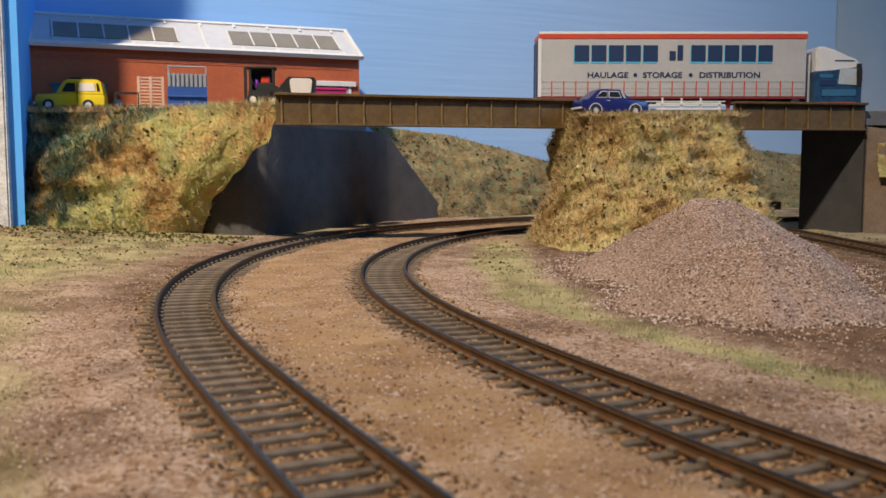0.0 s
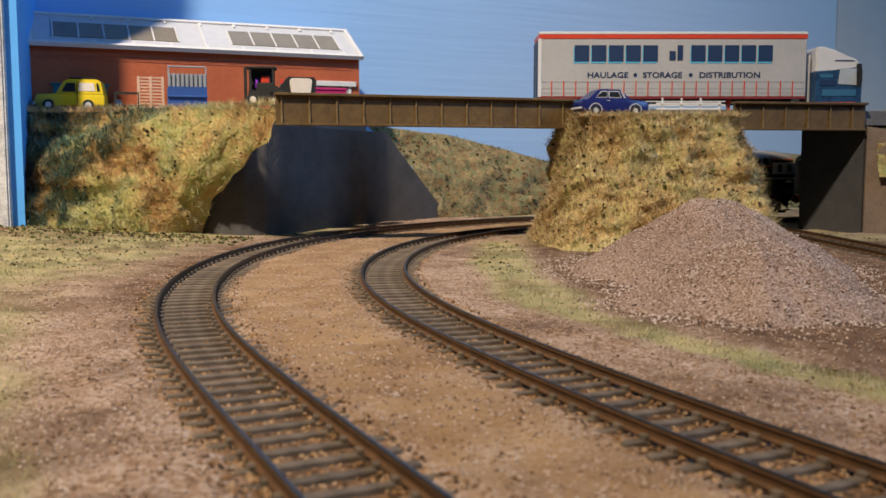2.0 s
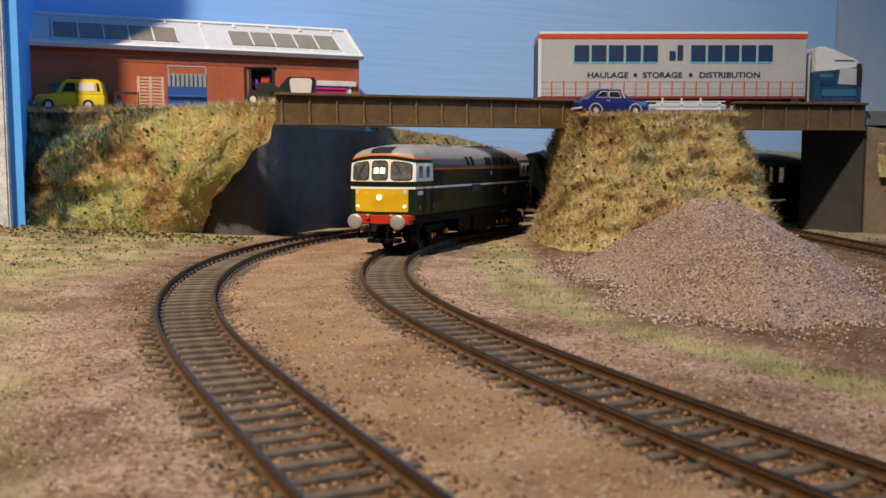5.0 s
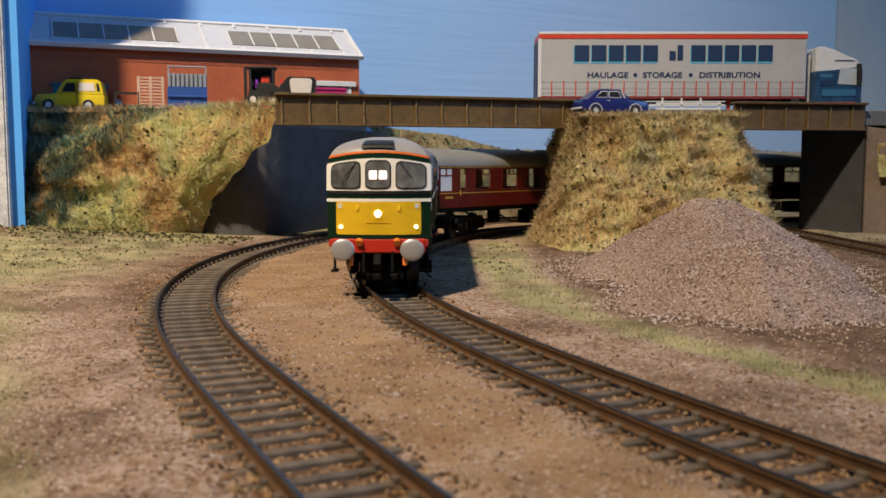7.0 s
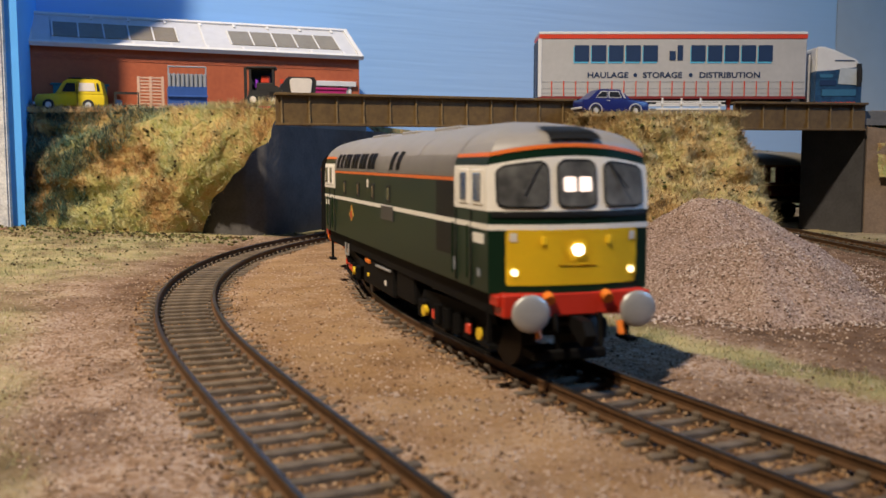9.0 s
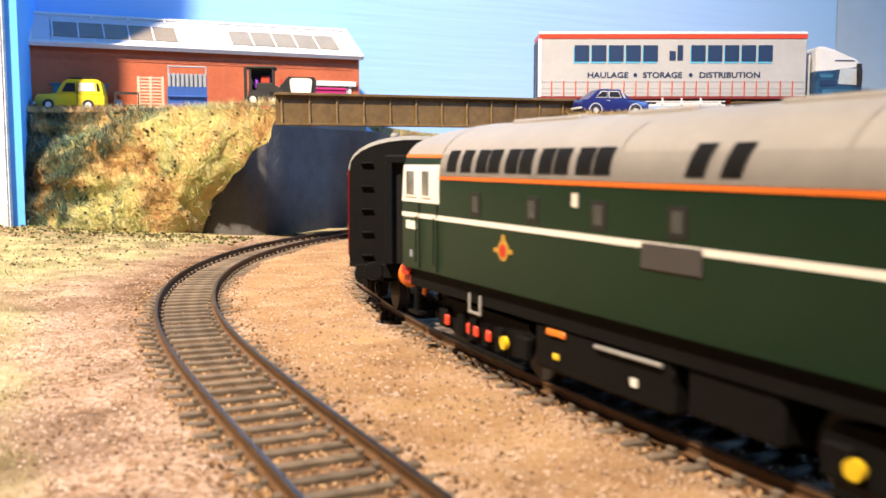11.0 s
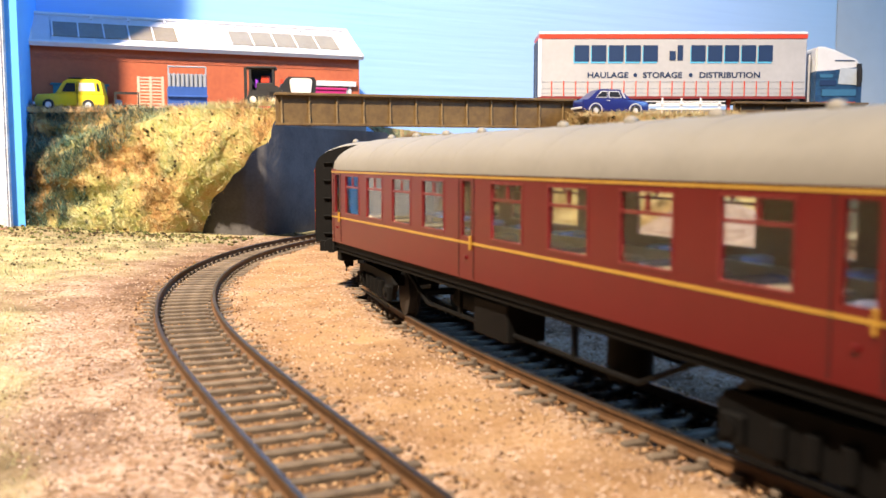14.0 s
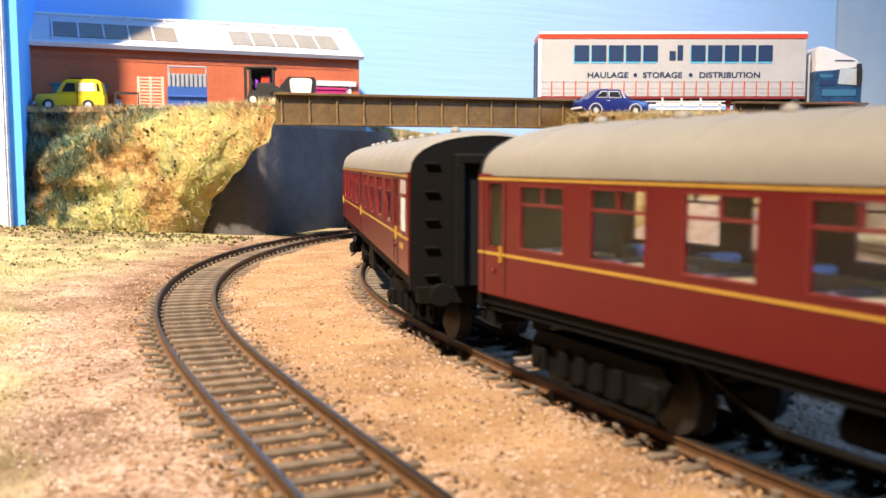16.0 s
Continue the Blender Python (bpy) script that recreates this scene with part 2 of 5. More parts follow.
def sky_paint():
    """Blue at one end of the board, pale grey at the other, brushed on unevenly."""
    m = bpy.data.materials.new("sky_paint")
    m.use_nodes = True
    nt = m.node_tree
    N, L = nt.nodes.new, nt.links.new
    p = nt.nodes["Principled BSDF"]
    p.inputs["Roughness"].default_value = 0.55
    geo, sp, ns, br, mp, ramp = N("ShaderNodeTexCoord"), N("ShaderNodeSeparateXYZ"), N("ShaderNodeTexNoise"), N("ShaderNodeTexNoise"), N("ShaderNodeMapping"), N("ShaderNodeValToRGB")
    L(geo.outputs["Object"], sp.inputs[0])
    L(geo.outputs["Object"], ns.inputs["Vector"])
    ns.inputs["Scale"].default_value, ns.inputs["Detail"].default_value = 6, 3
    mp.inputs["Scale"].default_value = (6, 6, 120)
    mp.inputs["Rotation"].default_value = (0, 0.12, 0)
    L(geo.outputs["Object"], mp.inputs["Vector"])
    L(mp.outputs[0], br.inputs["Vector"])
    br.inputs["Scale"].default_value = 1.0
    a = N("ShaderNodeMath")
    a.operation = "MULTIPLY_ADD"
    L(ns.outputs[0], a.inputs[0])
    a.inputs[1].default_value = 0.16
    L(sp.outputs[0], a.inputs[2])
    r = N("ShaderNodeMapRange")
    r.inputs["From Min"].default_value, r.inputs["From Max"].default_value = 0.05, 0.98
    L(a.outputs[0], r.inputs["Value"])
    L(r.outputs[0], ramp.inputs[0])
    e = ramp.color_ramp.elements
    e[0].position, e[0].color = 0.0, (0.20, 0.47, 0.92, 1)
    e[1].position, e[1].color = 1.0, (0.58, 0.60, 0.57, 1)
    k = e.new(0.42)
    k.color = (0.34, 0.53, 0.81, 1)
    k = e.new(0.75)
    k.color = (0.49, 0.60, 0.71, 1)
    L(ramp.outputs[0], p.inputs["Base Color"])
    bu = N("ShaderNodeBump")
    bu.inputs["Distance"].default_value, bu.inputs["Strength"].default_value = 0.0008, 0.5
    L(br.outputs[0], bu.inputs["Height"])
    L(bu.outputs[0], p.inputs["Normal"])
    return m


M_SKY = sky_paint()
M_SKY_LEFT = material("blue_wall_paint", (0.10, 0.42, 0.95), 0.6, vary=0.12, scale=8, bump=0.2, bump_scale=120)
M_SKY_GREY = material("pale_wall_paint", (0.57, 0.58, 0.55), 0.6, vary=0.08, scale=8, bump=0.2, bump_scale=120)

# ---- the lie of the ground


def near_line(line, step=6.0):
    return np.array([tuple(line.at(q)) for q in span(0, line.length, step)])


NEAR_A, NEAR_B, NEAR_C = near_line(LINE_A), near_line(LINE_B), near_line(LINE_C)


def off_track(pts, x, y):
    return float(np.sqrt(((pts[:, 0] - x) ** 2 + (pts[:, 1] - y) ** 2).min()))


def ground_z(x, y):
    d = min(off_track(NEAR_A, x, y), off_track(NEAR_B, x, y), off_track(NEAR_C, x, y))
    bed = -3.7 + 1.2 * smoothstep(9, 17, d)
    rise = 5.5 * smoothstep(-150, -290, x) * smoothstep(330, 590, y) + 3.0 * smoothstep(-90, -190, x) * smoothstep(60, 300, y)
    rough = fbm(x, y, 0, 0.045) * 0.8 + fbm(x, y, 3, 0.16) * 0.45
    return bed + rise + rough * smoothstep(5, 19, d) * (1.0 + 0.7 * smoothstep(400, 150, y))


VERGE = Line([Vector(p) for p in ((30, 520), (28, 450), (28, 395), (31, 340), (36, 300), (48, 266), (60, 236), (74, 214), (90, 187), (120, 150))])
NEAR_V = near_line(VERGE, 4)


def cover_at(x, y):
    n1 = fbm(x, y, 7, 0.02) * 0.5 + 0.5
    left = smoothstep(-112, -165, x + 40 * (n1 - 0.5) - 0.10 * (y - 420)) if y > 300 else 0.7 * smoothstep(-0.42, -0.50, (x + 14 * (n1 - 0.5)) / y)
    v = smoothstep(20, 6, (off_track(NEAR_V, x, y) + 9 * (n1 - 0.5)) * (1.0 + 0.9 * smoothstep(330, 220, y)))
    g = max(left * 0.95, v, smoothstep(480, 520, y) * smoothstep(20, 60, x) * 0.6)
    near_bank = smoothstep(545, 600, y) * smoothstep(-40, -100, x)
    soil = max(0.55 * smoothstep(0.02, 0.30, fbm(x, y, 21, 0.03)),
               smoothstep(44, 18, off_track(NEAR_A, x, y)) * (x < -40 and off_track(NEAR_B, x, y) > 60) * smoothstep(190, 330, y) * min(1.0, n1 * 1.7),
               0.9 * smoothstep(40, 70, x) * smoothstep(330, 400, y) * smoothstep(530, 480, y),
               0.95 * smoothstep(8, 26, x - float(np.interp(-y, -NEAR_V[:, 1], NEAR_V[:, 0]))) * smoothstep(560, 520, y) * smoothstep(120, 170, y),
               smoothstep(13, 9, min(off_track(NEAR_A, x, y), off_track(NEAR_B, x, y))) * 0.9)
    # more orange-tan ballast between the two tracks
    a, b = off_track(NEAR_A, x, y), off_track(NEAR_B, x, y)
    orange_tan = 0.75 * smoothstep(92, 78, a + b) * smoothstep(12, 20, min(a, b))
    return max(g, near_bank), min(1, soil), orange_tan


def ground():
    xs = span(-1000, -320, 140) + span(-300, -180, 8) + span(-172, 250, 3.2) + span(258, 480, 12) + span(520, 1750, 140)
    ys = span(-500, -60, 140) + span(-20, 70, 15) + span(78, 520, 3.2) + span(526, 800, 8) + span(820, 1000, 18) + span(1040, 1240, 100)
    bm = sheet(lambda u, v: (u, v, ground_z(u, v)), xs, ys)
    cov = [(*cover_at(u.co.x, u.co.y), 1.0) for u in bm.verts]
    ob = part("ground", bm, M_GROUND, smooth=True, sharp=180)
    a = ob.data.attributes.new("cover", "FLOAT_COLOR", "POINT")
    a.data.foreach_set("color", np.array(cov, dtype=np.float32).ravel())
    return tagged(ob, "brown and pink granular ballast ground with grassy verges", "ground", kind="structure")


ground()


def scraps(name, verts, faces, mat, parent=None, label="", category=""):
    me = bpy.data.meshes.new(name)
    me.from_pydata((np.asarray(verts) * MM).tolist(), [], faces)
    me.materials.append(mat)
    ob = new(name, me)
    if parent:
        ob.parent = parent
    return tagged(ob, label, "" if parent else category, kind="stuff")


def grains(name, spots, mat, lo, hi, label, category, parent=None):
    """Loose grains, each a small uneven lump."""
    rnd = np.random.default_rng(5)
    vs, fs = [], []
    for x, y, z in spots:
        r = rnd.uniform(lo, hi)
        k = len(vs)
        d = rnd.uniform(0.6, 1.2, 6) * r
        t = rnd.uniform(0, 6.28)
        c, s = math.cos(t), math.sin(t)
        vs += [(x + c * d[0], y + s * d[0], z), (x - s * d[1], y + c * d[1], z), (x - c * d[2], y - s * d[2], z), (x + s * d[3], y - c * d[3], z), (x, y, z + d[4] * 0.8), (x, y, z - r * 0.6)]
        fs += [(k, k + 1, k + 4), (k + 1, k + 2, k + 4), (k + 2, k + 3, k + 4), (k + 3, k, k + 4), (k + 1, k, k + 5), (k + 2, k + 1, k + 5), (k + 3, k + 2, k + 5), (k, k + 3, k + 5)]
    return scraps(name, vs, fs, mat, parent, label, category)


def blades(name, spots, mat, lo, hi, width, label, category, lean=0.8, parent=None, seed=7):
    """Thin standing fibres; a spot is a place and the way out of the surface."""
    rnd = np.random.default_rng(seed)
    vs, fs = [], []
    for (x, y, z), (nx, ny, nz) in spots:
        h = rnd.uniform(lo, hi)
        t = rnd.uniform(0, 6.28)
        dx, dy, dz = nx + lean * rnd.normal(), ny + lean * rnd.normal(), nz + lean * rnd.normal() * 0.7
        n = h / max(1e-6, math.sqrt(dx * dx + dy * dy + dz * dz))
        k = len(vs)
        wx, wy = width * math.cos(t), width * math.sin(t)
        bx, by, bz = x + dx * n * 0.55, y + dy * n * 0.55, z + dz * n * 0.55
        vs += [(x - wx, y - wy, z), (x + wx, y + wy, z), (bx + wx * 0.7, by + wy * 0.7, bz), (bx - wx * 0.7, by - wy * 0.7, bz), (x + dx * n, y + dy * n, z + dz * n - 0.12 * h)]
        fs += [(k, k + 1, k + 2, k + 3), (k + 3, k + 2, k + 4)]
    return scraps(name, vs, fs, mat, parent, label, category)


def ground_spots(n, keep, seed, xr=(-260, 260), yr=(80, 560)):
    rnd = np.random.default_rng(seed)
    out = []
    while len(out) < n:
        # more of them near the eye's foreground, where they show
        y = yr[0] + (yr[1] - yr[0]) * rnd.random() ** 1.3
        x = rnd.uniform(max(xr[0], -0.52 * y - 10), min(xr[1], 0.52 * y + 10))
        if rnd.random() < keep(x, y):
            out.append((x, y))
    return out


def clear_of_rails(x, y):
    d = min(off_track(NEAR_A, x, y), off_track(NEAR_B, x, y))
    return 0.0 if d < 15.5 else 1.0


# loose grains on the ballast, and short fibres on the grassy stretches
def clear_and_bare(x, y):
    return clear_of_rails(x, y) * (1 - 0.8 * cover_at(x, y)[0])


grains("loose_ballast", [(x, y, ground_z(x, y)) for x, y in ground_spots(26000, clear_and_bare, 11)], M_GRAIN, 0.2, 0.52, "loose grains of brown and pink ballast", "ballast")
def bed_z(x, y):
    """Ballast lies banked against the rails."""
    d = min(off_track(NEAR_A, x, y), off_track(NEAR_B, x, y))
    return ground_z(x, y) + 0.75 * math.exp(-((d - 8.75) / 2.2) ** 2)


grains("trackbed_ballast", [(x, y, bed_z(x, y)) for x, y in ground_spots(15000, lambda x, y: 1.0 if min(off_track(NEAR_A, x, y), off_track(NEAR_B, x, y)) < 16 else 0.0, 12, xr=(-130, 160))],
       M_GRAIN_RUST, 0.3, 0.75, "loose grains of brown ballast between the sleepers", "ballast")
blades("verge_grass", [((x, y, ground_z(x, y) - 0.2), (0, 0, 1)) for x, y in ground_spots(17000, lambda x, y: clear_of_rails(x, y) * cover_at(x, y)[0] ** 2, 13, yr=(80, 600))],
       M_BLADE_GREEN, 0.8, 3.0, 0.11, "short pale green and straw grass fibres on the ballast", "grass")
grains("leaf_litter", [(x, y, ground_z(x, y)) for x, y in ground_spots(900, lambda x, y: clear_of_rails(x, y) * cover_at(x, y)[0] ** 2 * (y > 380), 14, yr=(300, 600))],
       M_LEAF, 0.4, 1.3, "dark leaf scraps scattered on the grass", "leaf litter")

# ---- grassy banks


def bank(name, low, high, n, m, mat, amp, label, count, seed, parent_label, round_top=0.0, blade=None, lo=1.5, hi=4.5, litter=0, shape=1.0, shade_tufts=0):
    """A slope between a lower and an upper line, uneven, with standing fibres and scraps on it."""
    def fn(u, v):
        a, b = low(u), high(u)
        w = v ** shape
        x, y, z = a[0] + (b[0] - a[0]) * w, a[1] + (b[1] - a[1]) * w, a[2] + (b[2] - a[2]) * v
        nx, ny = a[0] - b[0], a[1] - b[1]
        ln = max(1e-6, math.hypot(nx, ny))
        k = (fbm(x, y + z, seed, 0.022) * 0.9 + fbm(x, y + z * 1.3, seed + 3, 0.07) * 0.6) * amp * min(1, 6 * v + 0.15) * min(1.0, 4 * (1 - v) + 0.25)
        bulge = round_top * math.sin(math.pi * v)
        return (x + nx / ln * (k + bulge), y + ny / ln * (k + bulge), z + 0.4 * k * (0.2 + v))
    bm = sheet(fn, span(0, 1, 1 / n), span(0, 1, 1 / m))
    for f in bm.faces:
        f.smooth = True
    ob = part(name, bm, mat)
    tagged(ob, label, "grass bank")
    rnd = np.random.default_rng(seed)
    spots, bits = [], []
    for i in range(count + litter):
        u, v = rnd.random(), rnd.random()
        p = fn(u, v)
        a, b = low(u), high(u)
        nx, ny = a[0] - b[0], a[1] - b[1]
        ln = max(1e-6, math.hypot(nx, ny))
        if i < count:
            spots.append((p, (nx / ln * 0.7, ny / ln * 0.7, 0.75)))
        else:
            bits.append((p[0] + nx / ln, p[1] + ny / ln, p[2] + 0.6))
    blades(name.replace("bank", "tuft"), spots, blade or M_BLADE, lo, hi, 0.16, parent_label, "grass", lean=0.8, parent=ob, seed=seed)
    if shade_tufts:
        # bluish green tufts at the bank's start: shade put into their colour
        tufts = []
        for _ in range(shade_tufts):
            v = rnd.random()
            u = (0.30 + 0.22 * v) * rnd.random() ** 1.15
            if fbm(u * 300, v * 90, 5, 0.05) > -0.22:
                tufts.append((fn(u, v), (0.2, -0.75, 0.75)))
        blades("shaded_tuft", tufts, M_BLADE_SHADED, lo, hi, 0.16, "green grass tufts tinted dark and bluish for shade", "grass", lean=0.7, parent=ob, seed=seed + 1)
    if litter:
        grains("leaf_scrap", bits, M_LEAF, 0.5, 1.7, "dark leaf scraps caught in the grass", "leaf litter", parent=ob)
    return ob


def poly(pts):
    ln = [0.0]
    for a, b in zip(pts, pts[1:]):
        ln.append(ln[-1] + math.dist(a, b))

    def f(u):
        q = u * ln[-1]
        k = min(len(pts) - 2, max(0, int(np.searchsorted(ln, q, side="right")) - 1))
        w = (q - ln[k]) / (ln[k + 1] - ln[k])
        return tuple(pts[k][i] + (pts[k + 1][i] - pts[k][i]) * w for i in range(3))
    return f


TOP = 78.0
bank("left_bank", poly([(-272, 562, 2), (-230, 556, 2), (-195, 556, 1), (-168, 560, -1), (-150, 574, -2)]),
     poly([(-280, 612, TOP + 1), (-230, 600, TOP), (-175, 590, TOP - 1), (-125, 545, TOP - 3), (-88, 512, TOP - 4)]),
     80, 40, M_TURF, 11, "steep railway bank of straw, orange and green grass", 26000, 21, "standing straw and green grass fibres", litter=260, lo=2.5, hi=7.5, shade_tufts=30000, round_top=6)
foot = np.random.default_rng(31)
grains("fallen_leaf_scrap", [(x, y, ground_z(x, y) + 0.5) for x, y in zip(foot.uniform(-262, -112, 420), 556 - np.abs(foot.normal(0, 22, 420)))], M_LEAF, 0.5, 1.6,
       "dark leaf scraps strewn along the foot of the bank", "leaf litter")
bank("back_bank", poly([(-20, 752, -3), (30, 778, -3), (100, 815, -3), (190, 862, -3), (300, 905, -3), (420, 950, -3)]),
     poly([(-62, 745, 74), (10, 800, 66), (95, 855, 44), (180, 905, 36), (260, 950, 44), (330, 985, 56), (450, 1040, 46)]),
     70, 22, M_TURF_DULL, 9, "brown and green bushy bank behind the far track", 9000, 23, "dry brown and green bush fibres", blade=M_HEDGE, lo=2, hi=7, litter=700, round_top=10)
MC = (116, 563)


def ring_line(rx0, rx1, ry0, ry1, z):
    def f(u):
        t = radians(168 + 204 * u)
        c, s = math.cos(t), math.sin(t)
        k = 1.0 / max(abs(c), abs(s)) ** 0.55
        rx = rx1 if c > 0 else rx0
        ry = ry1 if s > 0 else ry0
        return (MC[0] + rx * c * k, MC[1] + ry * s * k, z)
    return f


bank("island_bank", ring_line(64, 74, 94, 70, -3), ring_line(38, 55, 35, 52, 70.5), 100, 44, M_TURF_STRAW, 10,
     "steep island mound of dry straw and orange grass", 32000, 25, "standing straw and orange grass fibres", litter=420, lo=2.5, hi=7.0, round_top=1.5, shape=0.85, blade=M_BLADE_STRAW)
bm = sheet(lambda u, v: (MC[0] - 38 + 92 * u, MC[1] - 31 + 82 * v, 70.0 + 1.6 * fbm(u * 60, v * 60, 2, 0.08)), span(0, 1, 0.06), span(0, 1, 0.06))
tagged(part("mound_top", bm, M_TURF_STRAW, smooth=True), "flat grassy top of the island mound", "grass bank")
blades("mound_top_grass", [((MC[0] - 38 + 94 * random.random(), MC[1] - 37 + 24 * random.random(), 69.3), (0, -0.4, 1)) for _ in range(3200)], M_BLADE_STRAW, 2, 6, 0.16, "straw grass along the mound's top edge", "grass")
blades("bank_top_grass", [((x, 600 - 0.0 * x + random.uniform(-12, 6) + (-(x + 175) * 0.95 if x > -175 else 0), TOP - 3), (0, -0.3, 1)) for x in np.random.default_rng(3).uniform(-268, -92, 4200)], M_BLADE, 2, 8, 0.16, "straw grass along the bank's top edge", "grass")
bank("right_bank", poly([(278, 592, 34), (330, 586, 30), (420, 562, 22)]), poly([(277, 618, TOP - 1), (340, 625, TOP), (420, 620, TOP)]),
     24, 20, M_TURF, 5, "steep bank of straw and orange grass beside the bridge", 2600, 27, "standing straw grass fibres", round_top=6)

# ---- two heaps of pale gravel


def heap(cx, cy, r, h, seed, count, squash=1.0):
    def fn(u, v):
        v = min(v, 1.0)
        t = u * 2 * math.pi
        rr = r * v * (1 + 0.16 * fbm(math.cos(t) * 2, math.sin(t) * 2, seed, 0.9))
        x, y = cx + rr * math.cos(t), cy + rr * math.sin(t) * squash
        z = -3.6 + (h + 3.6) * min(1.0, 1.12 * (1 - v) ** 1.05 * 0.86 + 0.12 * (1 - v * v)) * (1 - 0.06 * math.exp(-(v / 0.12) ** 2))
        return (x, y, z + fbm(x, y, seed, 0.09) * 1.1 + fbm(x, y, seed, 0.3) * 0.55 - (1.0 if v >= 1 else 0))
    ob = part("gravel_heap", sheet(fn, span(0, 1, 1 / 90), span(0, 1, 1 / 40)), M_HEAP, smooth=True, sharp=180)
    tagged(ob, "conical heap of pale pinkish grey gravel on the ground", "gravel heap", "heaps of gravel")
    rnd = np.random.default_rng(seed)
    g = grains("gravel_grain", [fn(rnd.random(), rnd.random() ** 0.6 * 1.05) for _ in range(count)], M_GRAIN, 0.16, 0.6, "loose grains of pale gravel", "gravel", parent=ob)
    g.data.materials[0] = M_HEAP_GRAIN
    spill = []
    while len(spill) < 2600:
        t, k = rnd.uniform(0, 6.283), r * (0.93 + abs(rnd.normal(0, 0.16)))
        x, y = cx + k * math.cos(t), cy + k * math.sin(t) * squash
        spill.append((x, y, ground_z(x, y) + 0.1))
    grains("spilled_gravel", spill, M_HEAP_GRAIN, 0.2, 0.7, "loose gravel spilled round the heap's foot", "gravel", parent=ob)
    return ob


M_HEAP_GRAIN = speckled("heap_grain", [(0.09, 0.055, 0.04), (0.26, 0.17, 0.13), (0.35, 0.25, 0.205), (0.46, 0.37, 0.33), (0.50, 0.42, 0.375)], island=True, bump=0, spread=0.2)
heap(114, 390, 63, 29.5, 31, 7000)
heap(101, 300, 44, 19.5, 32, 6000)

# ---- boards round the layout and the plain room that closes it


def board(name, a, b, z0, z1, mat, label, thick=9):
    """An upright board from a to b; its face lies on the line."""
    d = Vector(b) - Vector(a)
    h = math.atan2(d.y, d.x)
    ob = part(name, B(0, d.length, 0, thick, z0, z1, 0.6), mat, matrix=at(a[0], a[1], 0, 0, 0, math.degrees(h)))
    return tagged(ob, label, "backdrop", kind="structure")


board("backdrop_back", (-292, 662), (445, 1067), -6, 520, M_SKY, "blue sky painted on a brushed board")
board("backdrop_side", (-256.5, 553.5), (-292, 662), -6, 520, M_SKY_LEFT, "deep blue painted side board", thick=-6)
bpy.data.objects["backdrop_side"].matrix_basis = at(-257.0, 553.5, 0, 0, 0, math.degrees(math.atan2(108.5, -35.0)))
board("backdrop_grey", (445, 1067), (2000, 1110), -6, 520, M_SKY_GREY, "pale grey painted board")
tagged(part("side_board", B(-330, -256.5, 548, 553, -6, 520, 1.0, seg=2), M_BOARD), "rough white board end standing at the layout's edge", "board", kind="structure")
tagged(part("board_foot", B(-330, -254.5, 535, 547, -6, 5, 0.5), M_WOOD), "brown wooden strip at the board's foot", "strip", kind="structure")
tagged(part("wall_left", B(-2700, -2600, -2000, 1600, -9, 2700), M_ROOM), "plain room wall", "wall", kind="structure")
tagged(part("wall_right", B(2300, 2400, -2000, 1600, -9, 2700), M_ROOM), "plain room wall", "wall", kind="structure")
tagged(part("wall_front", B(-2700, 2400, -2100, -2000, -9, 2700), M_ROOM), "plain room wall", "wall", kind="structure")
tagged(part("wall_back", B(-2700, 2400, 1500, 1600, -9, 2700), M_ROOM), "plain room wall", "wall", kind="structure")
tagged(part("ceiling", B(-2700, 2400, -2100, 1600, 2700, 2750), M_ROOM), "plain room ceiling", "ceiling", kind="structure")
tagged(part("floor", B(-2700, 2400, -2100, 1600, -60, -9), M_ROOM), "plain room floor", "floor", kind="structure")

# ---- abutments and the plate girder bridge


def wall_block(name, pts, z, thick, mat, label):
    """An upright wall along a line of (x, y, top height), with a sloping top; thick goes to the left of the line."""
    bm = bmesh.new()
    rings = []
    for k, (x, y, t) in enumerate(pts):
        a, b = pts[max(0, k - 1)], pts[min(len(pts) - 1, k + 1)]
        d = Vector((b[0] - a[0], b[1] - a[1]))
        d.normalize()
        nx, ny = -d.y * thick, d.x * thick
        rings.append([(x, y, z), (x, y, t), (x + nx, y + ny, t), (x + nx, y + ny, z)])
    loft(bm, rings)
    bmesh.ops.subdivide_edges(bm, edges=bm.edges[:], cuts=5, use_grid_fill=True)
    for v in bm.verts:
        v.co += Vector((1, 1, 0)) * 0.25 * noise.noise(v.co * 0.09)
    return tagged(part(name, bm, mat, smooth=True, sharp=40), label, "abutment", kind="structure")


wall_block("abutment_left", [(-200, 586, 62), (-165, 578, 62), (-140, 573, 63), (-122, 571, 64), (-110, 575, 66), (-103, 586, 66), (-78, 643, 66), (-44, 718, 66), (0, 765, 4)], -4, 22, M_WALL, "dark grey stone abutment with sloping wing walls")
wall_block("abutment_right", [(270, 598, 66), (246, 640, 66), (285, 740, 66)], -4, -16, M_WALL_SHADED, "grey stone bridge abutment, coloured darker for the bridge's shade")
wall_block("wing_wall", [(271.5, 597, 66), (330, 592, 58), (420, 570, 30)], -4, 10, M_WALL_BROWN, "brown brick wing wall beside the bridge")


